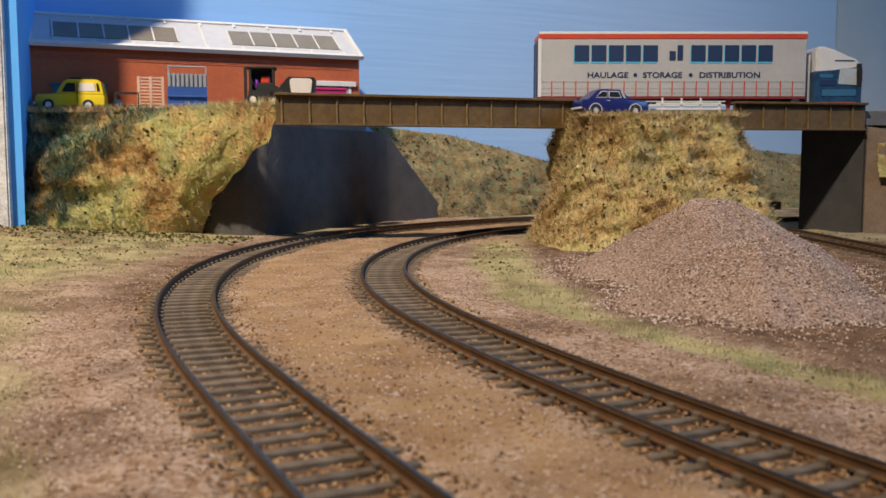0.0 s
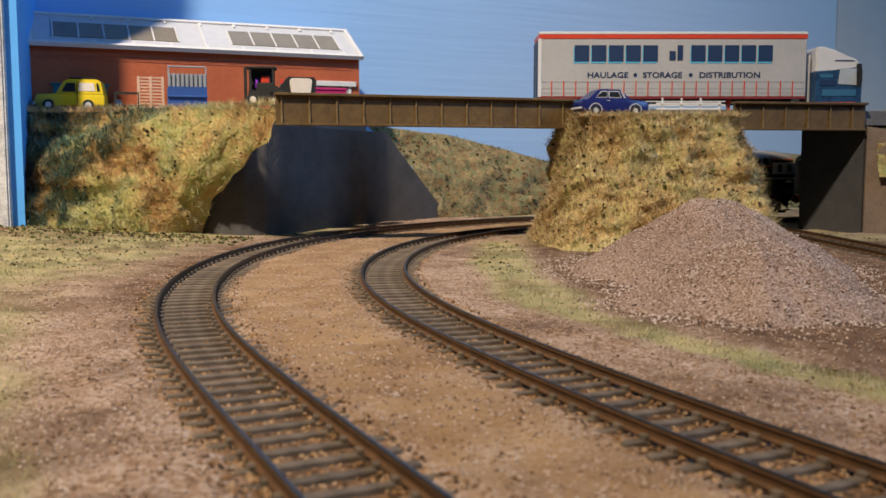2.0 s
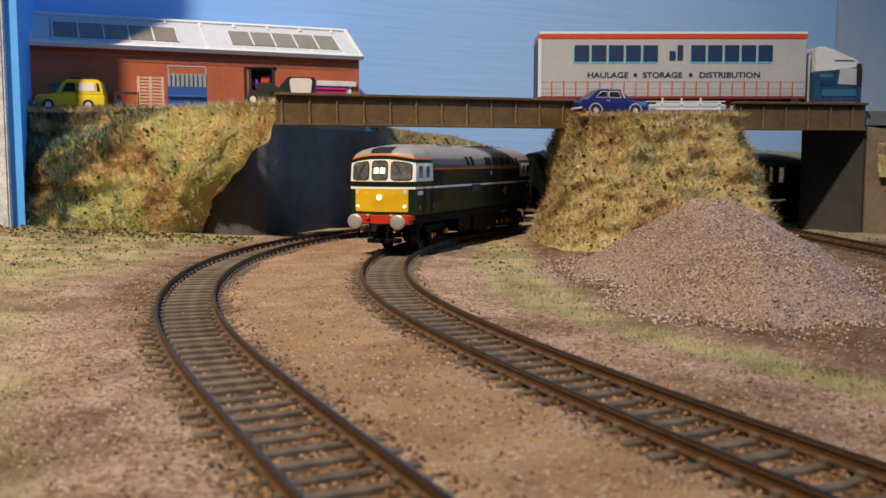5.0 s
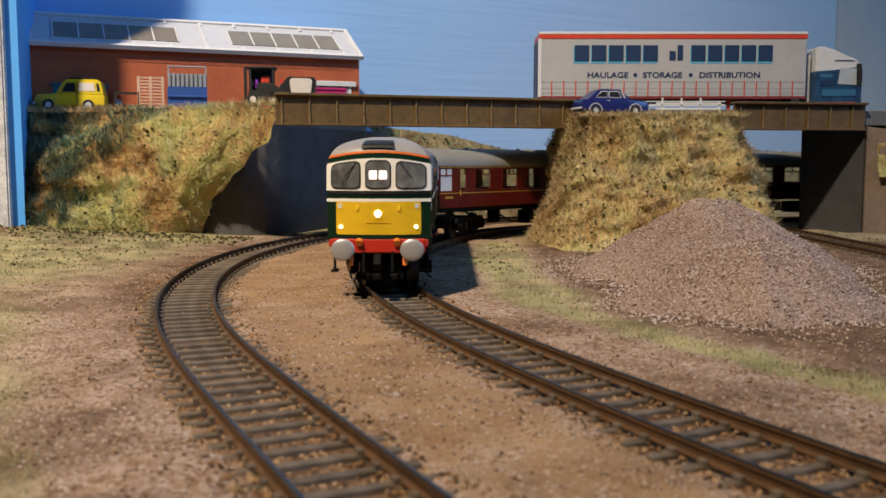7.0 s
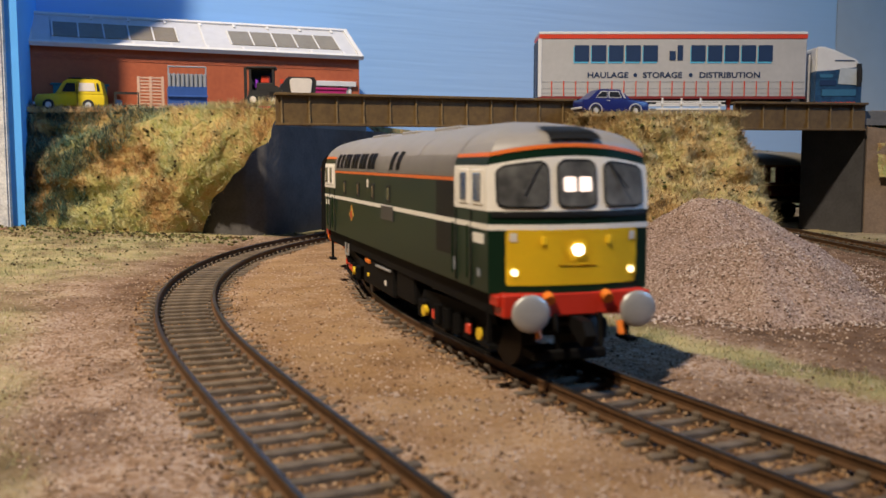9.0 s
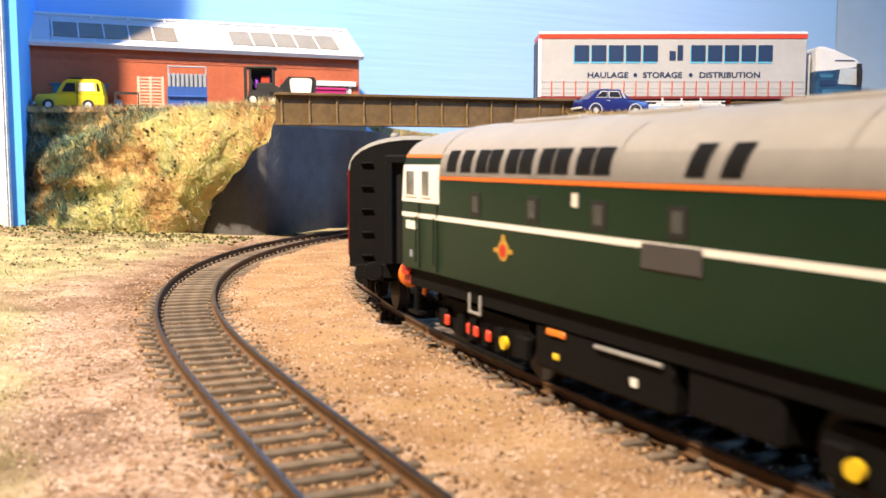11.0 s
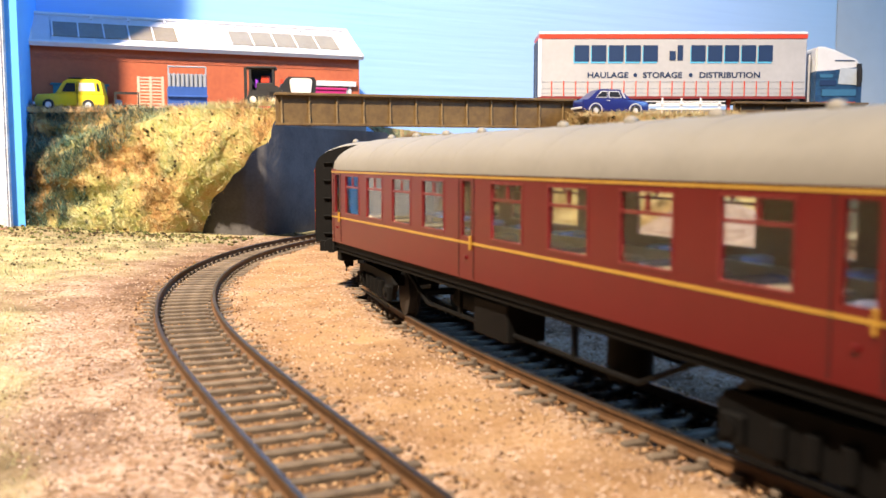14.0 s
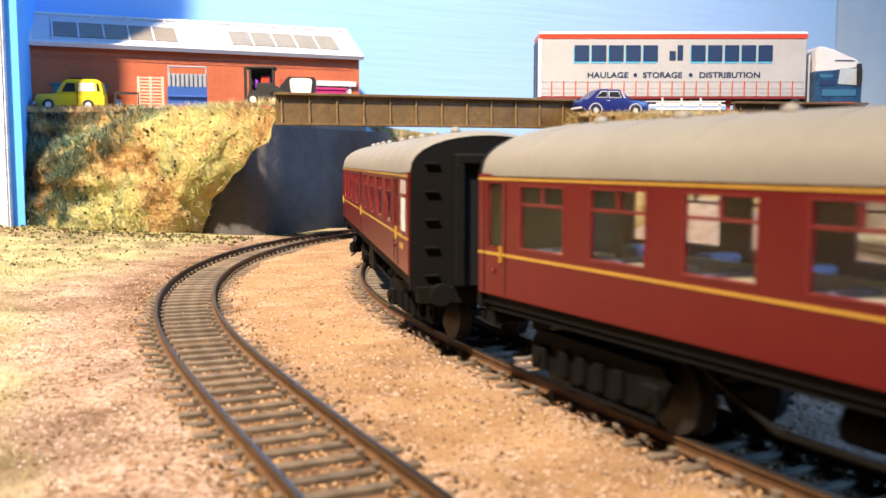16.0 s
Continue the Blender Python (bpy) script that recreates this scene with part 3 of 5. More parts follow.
def girder(m, length, first, pitch, count, label):
    t = thing("bridge_girder", label, "girder", m, "girders of the bridge")
    part("web", B(0, length, 1.2, 3.2, 64.5, 79.5), M_GIRDER, t)
    part("top_flange", B(-0.6, length + 0.6, -1.3, 5.5, 79.4, 80.9, 0.25), M_GIRDER, t)
    part("bottom_flange", B(-0.2, length + 0.2, -0.4, 4.8, 63.3, 64.6, 0.2), M_GIRDER, t)
    for k in range(count):
        x = first + pitch * k
        b = B(x - 0.5, x + 0.5, 0.4, 1.3, 64.5, 79.5, 0.15)
        prism(b, [(1.3, 64.6), (-0.3, 64.6), (-0.1, 66.2), (0.1, 68.5), (1.3, 70)], x - 0.35, x + 0.35)
        part("stiffener", b, M_GIRDER_STREAK, t)
    return t


girder(at(-90, 505, 0, 0, 0, 18.0), 178, 3.0, 15.2, 12, "long weathered brown plate girder bridge side")
girder(at(181.5, 581, 0, 0, 0, 9.0), 89, 4.0, 15.2, 6, "short weathered brown plate girder bridge side")
bm = bmesh.new()
loft(bm, [[(-88, 509, z), (80, 563, z), (182, 586, z), (300, 604, z), (300, 690, z), (180, 672, z), (58, 652, z), (50, 572, z), (-40, 543, z), (-98, 532, z)] for z in (67, 76.0)])
tagged(part("bridge_deck", bm, M_ROADBED), "grey road deck carried by the bridge", "bridge deck", kind="structure")
bm = bmesh.new()
loft(bm, [[(-288, 608, z), (-225, 598, z), (-172, 588, z), (-124, 552, z), (-108, 590, z), (-86, 642, z), (-58, 706, z), (-88, 772, z), (-287, 664, z)] for z in (60, TOP - 1)])
tagged(part("yard", bm, M_ROADBED), "grey yard ground on top of the bank", "yard", kind="structure")

# ---- tracks: rails with head, web and foot; each sleeper a piece


RAIL_PROFILE = [(-0.5, -0.25), (-0.5, -0.8), (-0.2, -1.0), (-0.2, -2.0), (-1.0, -2.35), (-1.0, -2.6), (1.0, -2.6), (1.0, -2.35), (0.2, -2.0), (0.2, -1.0), (0.5, -0.8), (0.5, -0.25)]


def sleeper_mesh():
    bm = B(-1.0, 1.0, -14.6, 14.6, -4.9, -2.6, 0.22)
    for y in (-8.7, 8.7):
        for s in (-1, 1):
            box(bm, -0.95, 0.95, y + s * 1.35 - 0.55, y + s * 1.35 + 0.55, -2.7, -1.75, 0.15)
    bmesh.ops.scale(bm, vec=(MM, MM, MM), verts=bm.verts)
    me = bpy.data.meshes.new("sleeper")
    bm.to_mesh(me)
    bm.free()
    me.materials.append(M_SLEEPER)
    return me


SLEEPER = sleeper_mesh()


def track(line, q0, q1, label, limit=300):
    t = thing("railway_track", label, "railway track", None, "railway tracks")
    for sg in (-8.75, 8.75):
        for nm, prof, mat in (("rail", RAIL_PROFILE, M_RAIL), ("rail_head", [(-0.47, -0.26), (-0.36, 0.0), (0.36, 0.0), (0.47, -0.26)], M_RAILTOP)):
            rings = []
            for q in span(q0, q1, 5):
                c, h = line.at(q), line.heading(q)
                nx, ny = -math.sin(h), math.cos(h)
                rings.append([(c.x + nx * (sg + a), c.y + ny * (sg + a), z) for a, z in prof])
            b = bmesh.new()
            loft(b, rings)
            if nm == "rail":
                rail = part(nm, b, mat, t)
            else:
                part(nm, b, mat, rail, "worn grey metal running surface")
    rnd = random.Random(4)
    q, n = q1 - 3, 0
    while q > q0 + 3 and n < limit:
        c, h = line.at(q), line.heading(q)
        shared("sleeper", SLEEPER, t, at(c.x, c.y, rnd.uniform(-0.12, 0.06), 0, 0, math.degrees(h) + rnd.uniform(-1.2, 1.2)))
        q -= 7.3
        n += 1
    return t


track(LINE_A, 330, LINE_A.length - 2, "outer curved railway track with brown rails and sleepers")
track(LINE_B, 700, LINE_B.length - 320, "inner curved railway track with brown rails and sleepers")
track(LINE_C, 4, 420, "straight railway siding under the bridge")


def buffer_stop():
    t = thing("buffer_stop", "black wooden buffer stop at the siding's end", "buffer stop", at(217, 636, 0))
    for x in (-8.7, 8.7):
        part("post", B(x - 1.4, x + 1.4, -1.4, 1.4, -3, 15, 0.2), M_BLACK, t)
        part("brace", prism(bmesh.new(), [(1.2, 12), (14, -2), (11, -2), (1.2, 9)], x - 0.9, x + 0.9), M_BLACK, t)
    part("beam", B(-14, 14, -3.2, -1.2, 11, 16.5, 0.3), M_BLACK, t)
    part("lamp_block", B(-2, 2, -2.6, 0.6, 16.4, 20, 0.3), M_BLACK, t)


M_BLACK = material("matt_black", (0.018, 0.017, 0.017), 0.55, vary=0.3, scale=300)
buffer_stop()

# ---- the low brick works building


def paint(name, c, r=0.4, **k):
    return material(name, c, r, vary=k.pop("vary", 0.12), scale=k.pop("scale", 150), **k)


M_BRICK = material("orange_brick_sheet", (0.43, 0.105, 0.036), 0.7, color2=(0.34, 0.077, 0.028), scale=45, bump=0.08, bump_scale=1200)
M_BRICK_PIECE = material("red_brick", (0.40, 0.10, 0.042), 0.75, vary=0.2, scale=200, piece=0.13)
M_WHITE = paint("white_paint", (0.64, 0.64, 0.65), 0.5, vary=0.08)
M_ROOFING = paint("white_roof_sheet", (0.53, 0.54, 0.58), 0.45)
M_SKYLIGHT = material("brown_skylight_film", (0.22, 0.19, 0.14), 0.25, vary=0.2, scale=60)
M_TEAL = paint("teal_paint", (0.03, 0.16, 0.19), 0.5)
M_GLASS_GREY = material("grey_window", (0.30, 0.33, 0.34), 0.15, vary=0.15, scale=60)
M_PINK = paint("magenta_plastic", (0.45, 0.03, 0.16), 0.35)


def building():
    """Local x runs along the front wall, y to the back, z up from the yard."""
    t = thing("brick_workshop", "low orange-red brick workshop with a white trimmed roof and skylights", "building", at(-272, 620, TOP - 1, 0, 0, 23.2))
    L, D, H, R, RD = 227, 70, 46.5, 22.5, 37
    w = part("front_wall", B(0, L, 0, 3, 0, H), M_BRICK, t)
    part("back_wall", B(0, L, D - 3, D, 0, H), M_BRICK, t)
    for nm, x in (("end_wall", 0), ("end_wall", L - 3)):
        b = bmesh.new()
        prism(b, [(3.1, 0), (3.1, H), (RD, H + R - 1), (D - 3.1, H), (D - 3.1, 0)], x, x + 3)
        part(nm, b, M_BRICK, t)
    b = bmesh.new()
    loft(b, [[(x, -3.5, H - 1.4), (x, RD, H + R), (x, D + 3.5, H - 1.4), (x, D + 3.5, H - 3), (x, RD, H + R - 1.8), (x, -3.5, H - 3)] for x in (-1, L + 1)])
    roof = part("roof", b, M_ROOFING, t, "white sheet roof in two slopes")
    sl = math.hypot(RD + 3.5, R + 1.4)
    ang = math.degrees(math.atan2(R + 1.4, RD + 3.5))

    def on_roof(nm, x0, x1, s0, s1, t0, t1, mat, lab=""):
        # s runs up the front slope
        return part(nm, B(x0, x1, s0, s1, t0, t1, 0.15), mat, roof, lab, matrix=at(0, -3.5, H - 1.4, ang))
    on_roof("fascia", -2.2, L + 2.2, -1.8, 1.6, -2.0, 1.2, M_WHITE, "white eaves board")
    on_roof("ridge_capping", -2.2, L + 2.2, sl - 2.0, sl + 1.2, 0.05, 1.4, M_WHITE, "white ridge board")
    for x in (-2, L - 1.2):
        on_roof("bargeboard", x, x + 3.2, 1.6, sl - 2, 0.02, 1.2, M_WHITE, "white verge board")
    on_roof("roof_joint", 113.5, 115.0, 1.6, sl - 2, 0.02, 0.7, M_WHITE)
    for x0, x1 in ((14, 96), (133, 214)):
        on_roof("skylight", x0, x1, 10, sl - 13, 0.03, 0.55, M_SKYLIGHT, "long brown tinted skylight")
        n = 5
        for k in range(n + 1):
            x = x0 + (x1 - x0) * k / n
            on_roof("glazing_bar", x - 0.5, x + 0.5, 9.5, sl - 12.5, 0.06, 1.0, M_WHITE)
    for k in range(8):
        x = 40 + 25 * k
        if x < L - 8:
            on_roof("roof_clip", x - 1.1, x + 1.1, 1.5, 6.0, 0.03, 1.0, M_WHITE)
            on_roof("roof_clip", x - 1.1, x + 1.1, sl - 6.5, sl - 2, 0.03, 1.0, M_WHITE)
    part("loading_door", B(13, 47, -0.5, 1, 0, 17.5, 0.2), M_TEAL, t, "teal loading door")
    part("door_lintel", B(11.5, 48.5, -1.2, 1, 17.5, 19, 0.2), M_TEAL, t)
    win = part("window_opening", B(188, 219, -0.45, 1, 2, 22, 0.2), M_GLASS_GREY, t, "grey glazed doorway")
    part("window_frame", B(186.5, 188.5, -1, 0.5, 0, 23, 0.15), M_WHITE, win)
    part("window_frame", B(218.5, 220.5, -1, 0.5, 0, 23, 0.15), M_WHITE, win)
    part("lintel", B(172, 224, -2.2, 0.6, 22.6, 26.4, 0.3), M_WHITE, win, "white lintel")
    # a course of header bricks stands proud along the foot and head of the wall
    me = bpy.data.meshes.new("brick")
    bm = B(-1.45, 1.45, -0.3, 0.12, -0.42, 0.42, 0.06)
    bmesh.ops.scale(bm, vec=(MM, MM, MM), verts=bm.verts)
    bm.to_mesh(me)
    bm.free()
    me.materials.append(M_BRICK_PIECE)
    for row in range(4):
        for k in range(70):
            x = 4 + 3.1 * k + (1.55 if row % 2 else 0)
            if x < L - 3:
                shared("brick", me, w, at(x, 0.0, 38.2 - 1.0 * row))


building()

# ---- things on the yard and the road

M_YELLOW_CAR = paint("yellow_car_paint", (0.68, 0.50, 0.02), 0.3)
M_BLUE_CAR = paint("blue_car_paint", (0.014, 0.02, 0.12), 0.28)
M_TYRE = material("tyre_rubber", (0.02, 0.02, 0.02), 0.75, vary=0.2)
M_CHROME = material("chrome", (0.70, 0.70, 0.72), 0.25, metal=0.25, vary=0.1)
M_DARKGLASS = material("dark_window", (0.03, 0.035, 0.045), 0.08, vary=0.2, spec=0.6)
M_PALEGLASS = material("pale_window", (0.45, 0.50, 0.55), 0.1, vary=0.15)
M_SKIPBLUE = paint("blue_cage_paint", (0.035, 0.10, 0.34), 0.5)
M_STEELGREY = paint("grey_steel", (0.27, 0.29, 0.33), 0.5)
M_PALLET = material("pale_wood", (0.56, 0.36, 0.26), 0.8, vary=0.25, scale=200)
M_TRAILER = paint("pale_grey_curtain", (0.43, 0.425, 0.43), 0.5, scale=40)
M_ORANGE_RED = paint("orange_red_paint", (0.62, 0.06, 0.03), 0.4)
M_NAVY = paint("navy_print", (0.012, 0.035, 0.10), 0.5)
M_SKYPRINT = paint("light_blue_print", (0.10, 0.45, 0.70), 0.5)
M_CABBLUE = material("cab_blue", (0.012, 0.03, 0.075), 0.35, color2=(0.03, 0.10, 0.21), scale=180)
M_CABPRINT = paint("cab_blue_print", (0.04, 0.15, 0.27), 0.45)
M_CREAM = paint("cream_plastic", (0.75, 0.68, 0.60), 0.5)
M_PURPLE = material("purple_glow_panel", (0.30, 0.05, 0.6), 0.4, vary=0.1)


def wheel(t, x, y, z, r, w, hub=M_CHROME, name="wheel"):
    b = cyl(bmesh.new(), (x, y - w / 2, z), (x, y + w / 2, z), r, n=20)
    wh = part(name, b, M_TYRE, t, smooth=True)
    part("hub", cyl(bmesh.new(), (x, y - w / 2 - 0.15, z), (x, y + w / 2 + 0.15, z), r * 0.52, n=14), hub, wh)
    return wh


def body_rings(sections):
    """Car body: sections (x, half width, bottom, top, shoulder rounding)."""
    rings = []
    for x, w, z0, z1, r in sections:
        r = min(r, (z1 - z0) / 2.2, w / 2)
        rings.append([(x, -w, z0 + r * 0.5), (x, -w, z1 - r), (x, -w + r * 0.35, z1 - r * 0.3), (x, -w + r, z1), (x, w - r, z1), (x, w - r * 0.35, z1 - r * 0.3), (x, w, z1 - r), (x, w, z0 + r * 0.5), (x, w - r * 0.5, z0), (x, -w + r * 0.5, z0)])
    return rings


def van():
    t = thing("pickup_van", "bright yellow van standing in the yard grass", "van", at(-241, 611, TOP - 1.6, 0, 0, 12) @ Matrix.Scale(0.86, 4))
    b = bmesh.new()
    loft(b, body_rings([(-26, 8.5, 5, 9.5, 1.5), (-24, 10, 3, 12, 2), (-10, 10.5, 3, 12.8, 2), (-8, 10.5, 3, 13, 2), (22, 10.5, 3, 13, 2), (23.5, 10, 4, 12, 2)]))
    part("body", b, M_YELLOW_CAR, t, smooth=True)
    b = bmesh.new()
    loft(b, [[(x0, -w, 12.6), (x0, w, 12.6), (x1, w - 1.6, z), (x1, -w + 1.6, z)] for x0, x1, w, z in ((-11, -5, 10, 22), (-9, -2, 10.2, 23.5), (20, 18, 10.2, 23.5), (23, 21, 10, 22))])
    part("cab", b, M_YELLOW_CAR, t, smooth=True)
    part("side_window", prism(bmesh.new(), [(-6.5, 14), (3.2, 14), (3.2, 20.5), (-2.8, 20.5)], -10.3, -9.0, "y"), M_DARKGLASS, t)
    part("side_window", prism(bmesh.new(), [(18.6, 14.5), (20.6, 14.5), (19.4, 20.5), (18.2, 20.5)], -10.3, -9.0, "y"), M_DARKGLASS, t)
    part("side_panel", prism(bmesh.new(), [(5.4, 14.6), (17.4, 14.6), (16.4, 20.6), (6.0, 20.6)], -10.2, -9.0, "y"), M_CREAM, t, "cream side panel")
    part("door_line", B(4.2, 4.6, -10.75, -10.3, 4, 21, 0), M_TYRE, t)
    part("bumper", B(-27.2, -25.8, -9.5, 9.5, 4.5, 6.5, 0.4), M_CHROME, t)
    part("roof_rack", B(-2, 17, -7.5, 7.5, 24.1, 24.8, 0.2), M_BLACK, t)
    for x in (-1, 6, 14):
        part("rack_foot", B(x - 0.5, x + 0.5, -7, 7, 23.2, 24.2), M_BLACK, t)
    for x in (-16, 12):
        for y in (-9.4, 9.4):
            wheel(t, x, y, 4.2, 4.2, 2.6)


van()


def trailer_frame():
    t = thing("plant_trailer", "dark open metal plant trailer frame beside the van", "trailer", at(-211, 626, TOP - 1, 0, 0, 14) @ Matrix.Scale(0.62, 4))
    part("bed", B(-13, 13, -9, 9, 4.4, 6.5, 0.3), M_BLACK, t)
    for x in (-12, 12):
        for y in (-8.2, 8.2):
            part("upright", B(x - 0.6, x + 0.6, y - 0.6, y + 0.6, 6.4, 19), M_BLACK, t)
    for y in (-8.2, 8.2):
        part("top_rail", B(-12.6, 12.6, y - 0.6, y + 0.6, 18.9, 20.2), M_BLACK, t)
        part("headboard", B(-12.5, -6, y - 0.5, y + 0.5, 6.6, 12), M_NAVY, t)
        wheel(t, 0, y, 3.4, 3.4, 2.2, M_ORANGE_RED)


trailer_frame()


def pallet_stack():
    t = thing("pallet", "pale wooden slatted pallet leaning upright against the wall", "pallet", at(-197, 632, TOP - 1, -8, 0, 18))
    for x in (-7.6, 0, 7.6):
        part("bearer", B(x - 0.9, x + 0.9, -0.9, 0.9, 0, 24, 0.1), M_PALLET, t)
    for k in range(11):
        part("slat", B(-8.4, 8.4, -1.7, -0.95, 0.4 + 2.2 * k, 1.5 + 2.2 * k, 0.08), M_PALLET, t)
    for x in (-7.8, 0, 7.8):
        part("stile", B(x - 0.9, x + 0.9, -2.1, -1.72, 0.2, 23.8, 0.08), M_PALLET, t)


pallet_stack()


def cage():
    t = thing("waste_skip", "blue metal skip with a grey ribbed upper side and rail", "skip", at(-173, 633, TOP - 1, 0, 0, 18))
    part("body", prism(bmesh.new(), [(-11, 0), (-12.5, 16), (12.5, 16), (11, 0)], -12.5, 12.5, "x"), M_SKIPBLUE, t)
    part("body_band", B(-12.9, 12.9, -13.2, -12.1, 9.2, 10.4, 0.15), M_SKIPBLUE, t)
    for k in range(9):
        x = -11.4 + 2.85 * k
        part("side_rib", B(x - 0.75, x + 0.75, -12.4, -10.8, 16, 24.6, 0.2), M_STEELGREY, t)
    part("upper_side", B(-12.2, 12.2, -11.2, -10.4, 16, 24.4), M_STEELGREY, t)
    for x in (-12, 12):
        part("rail_post", B(x - 0.5, x + 0.5, -11.5, -10.5, 16, 29), M_STEELGREY, t)
    part("top_rail", B(-12.5, 12.5, -11.6, -10.4, 28.6, 29.7, 0.35), M_STEELGREY, t)


cage()


def forklift():
    t = thing("forklift", "small black forklift truck with white wheels by the bridge", "forklift", at(-104, 542, TOP - 2.6, 0, 0, 8))
    part("chassis", B(-8, 8, -6, 6, 2.5, 9, 0.7, seg=2), M_BLACK, t)
    part("counterweight", prism(bmesh.new(), [(4, 3), (11, 4), (11, 9), (8, 11.5), (4, 11.5)], -6, 6, "y"), M_BLACK, t)
    for x in (-7, 6):
        for y in (-5.4, 5.4):
            part("cab_post", B(x - 0.6, x + 0.6, y - 0.5, y + 0.5, 8, 21.5), M_BLACK, t)
    part("roof_guard", B(-9, 8, -6.4, 6.4, 21.2, 22.4, 0.3), M_BLACK, t)
    part("cab_screen", B(-6.6, 5.6, 4.2, 5.0, 8.6, 21.3), M_DARKGLASS, t, "dark cab screen")
    part("battery_hood", B(-3.5, 6.2, -5.2, 4.0, 8.6, 13.2, 0.5), M_BLACK, t)
    part("seat", B(-1, 4, -2.6, 2.6, 13, 17.5, 0.6), M_ORANGE_RED, t, "dull red seat")
    part("dash_panel", B(-4.5, -2.6, -2.2, 2.2, 10.5, 15.5, 0.4), M_PURPLE, t, "purple control panel")
    for y in (-2.5, 2.5):
        part("mast", B(-10.6, -9.2, y - 0.6, y + 0.6, 1.5, 22), M_BLACK, t)
        part("fork", B(-17, -10, y - 0.6, y + 0.6, 1.2, 1.9, 0.1), M_BLACK, t)
    for x, r in ((-5.5, 3.6), (6.5, 3.0)):
        for y in (-5.6, 5.6):
            wheel(t, x, y, r, r, 2.2, M_CREAM)


forklift()


def mixer():
    t = thing("site_tank", "black site machine with a cream rounded panel", "machine", at(-94, 592, TOP - 2, 0, 0, 16))
    part("base", B(-11, 11, -5, 5, 0, 5.5, 0.5), M_BLACK, t)
    part("drum", prism(bmesh.new(), [(-15, 5), (-8, 16), (-4, 20.5), (12, 20.5), (13.5, 18), (12.5, 9), (10, 5)], -5, 5, "y"), M_BLACK, t)
    b = bmesh.new()
    prism(b, [(-2.2, 8.6), (-3.5, 17.5), (-2.4, 19.6), (9.6, 19.6), (10.8, 17.8), (9.8, 9.6), (8.4, 8.6)], -5.9, -5.0, "y")
    bmesh.ops.bevel(b, geom=b.edges[:], offset=0.3, segments=2, affect="EDGES")
    part("side_panel", b, M_CREAM, t, "cream rounded panel")
    part("red_lamp", B(-9, -7, -4, -2, 16.4, 19), M_ORANGE_RED, t, "small red box")


mixer()


def crate():
    t = thing("plastic_skip", "magenta plastic bin with a pale square badge", "bin", at(-76, 622, TOP - 0.5, 0, 0, 20))
    part("tub", prism(bmesh.new(), [(-9, 0), (-10.5, 13), (10.5, 13), (9, 0)], -7, 7, "y"), M_PINK, t)
    part("rim", B(-11, 11, -7.6, 7.6, 12.8, 14.4, 0.3), M_PINK, t)
    part("badge", B(-3, 1, -7.5, -6.9, 5.5, 9.5), M_CREAM, t, "pale square badge")


crate()


def saloon():
    t = thing("saloon_car", "dark blue saloon car with chrome window frames", "car", at(98, 550, 70.2, 0, 0, 14) @ Matrix.Scale(0.80, 4))
    b = bmesh.new()
    loft(b, body_rings([(-25.5, 8.5, 5, 10, 1), (-24.5, 10.3, 3.2, 11.6, 1.6), (-14, 10.6, 2.6, 12.2, 1.6), (8, 10.6, 2.6, 12.2, 1.6), (24, 10.2, 3.0, 11, 1.6), (26.5, 9.2, 4.4, 9.5, 1)]))
    part("body", b, M_BLUE_CAR, t, smooth=True)
    b = bmesh.new()
    loft(b, [[(x0, -9.8, 11.9), (x0, 9.8, 11.9), (x1, 7.8, z), (x1, -7.8, z)] for x0, x1, z in ((-21, -13, 18), (-19.5, -11.5, 18.9), (9, 4, 18.9), (12, 5.5, 18))])
    part("roof", b, M_BLUE_CAR, t, smooth=True)
    for x0, x1, x2, x3 in ((-15.6, -6.4, -6.4, -10.6), (-5.2, 5.0, 2.6, -5.2)):
        w = prism(bmesh.new(), [(x0, 12.7), (x1, 12.7), (x2, 17.7), (x3, 17.7)], -9.75, -8.0, "y")
        pane = part("window_trim", w, M_CHROME, t, "chrome window frame")
        mx = (x0 + x1 + x2 + x3) / 4
        q = [(mx + (x - mx) * 0.86, 15.2 + (z - 15.2) * 0.72) for x, z in ((x0, 12.7), (x1, 12.7), (x2, 17.7), (x3, 17.7))]
        part("pane", prism(bmesh.new(), q, -9.95, -9.0, "y"), M_DARKGLASS, pane)
    part("rear_quarter_trim", prism(bmesh.new(), [(6.6, 12.7), (8.2, 12.7), (5.0, 18), (3.8, 18)], -9.9, -9.0, "y"), M_CHROME, t)
    part("door_handle", B(-6.8, -4.6, -10.9, -10.4, 10.4, 11.0, 0.1), M_CHROME, t)
    part("bumper", B(26.2, 27.5, -9.2, 9.2, 4.6, 6.2, 0.3), M_CHROME, t)
    part("bumper", B(-27, -25.4, -9.2, 9.2, 4.6, 6.2, 0.3), M_CHROME, t)
    for x in (-15.5, 15.5):
        for y in (-9.6, 9.6):
            wheel(t, x, y, 3.7, 3.7, 2.4)
        part("wheel_arch", prism(bmesh.new(), [(x + 5.2 * math.cos(a), 3.9 + 5.2 * math.sin(a)) for a in np.linspace(0, math.pi, 9)] + [(x + 4.5 * math.cos(a), 3.9 + 4.5 * math.sin(a)) for a in np.linspace(math.pi, 0, 9)], -10.85, -10.2, "y"), M_CHROME, t)


saloon()


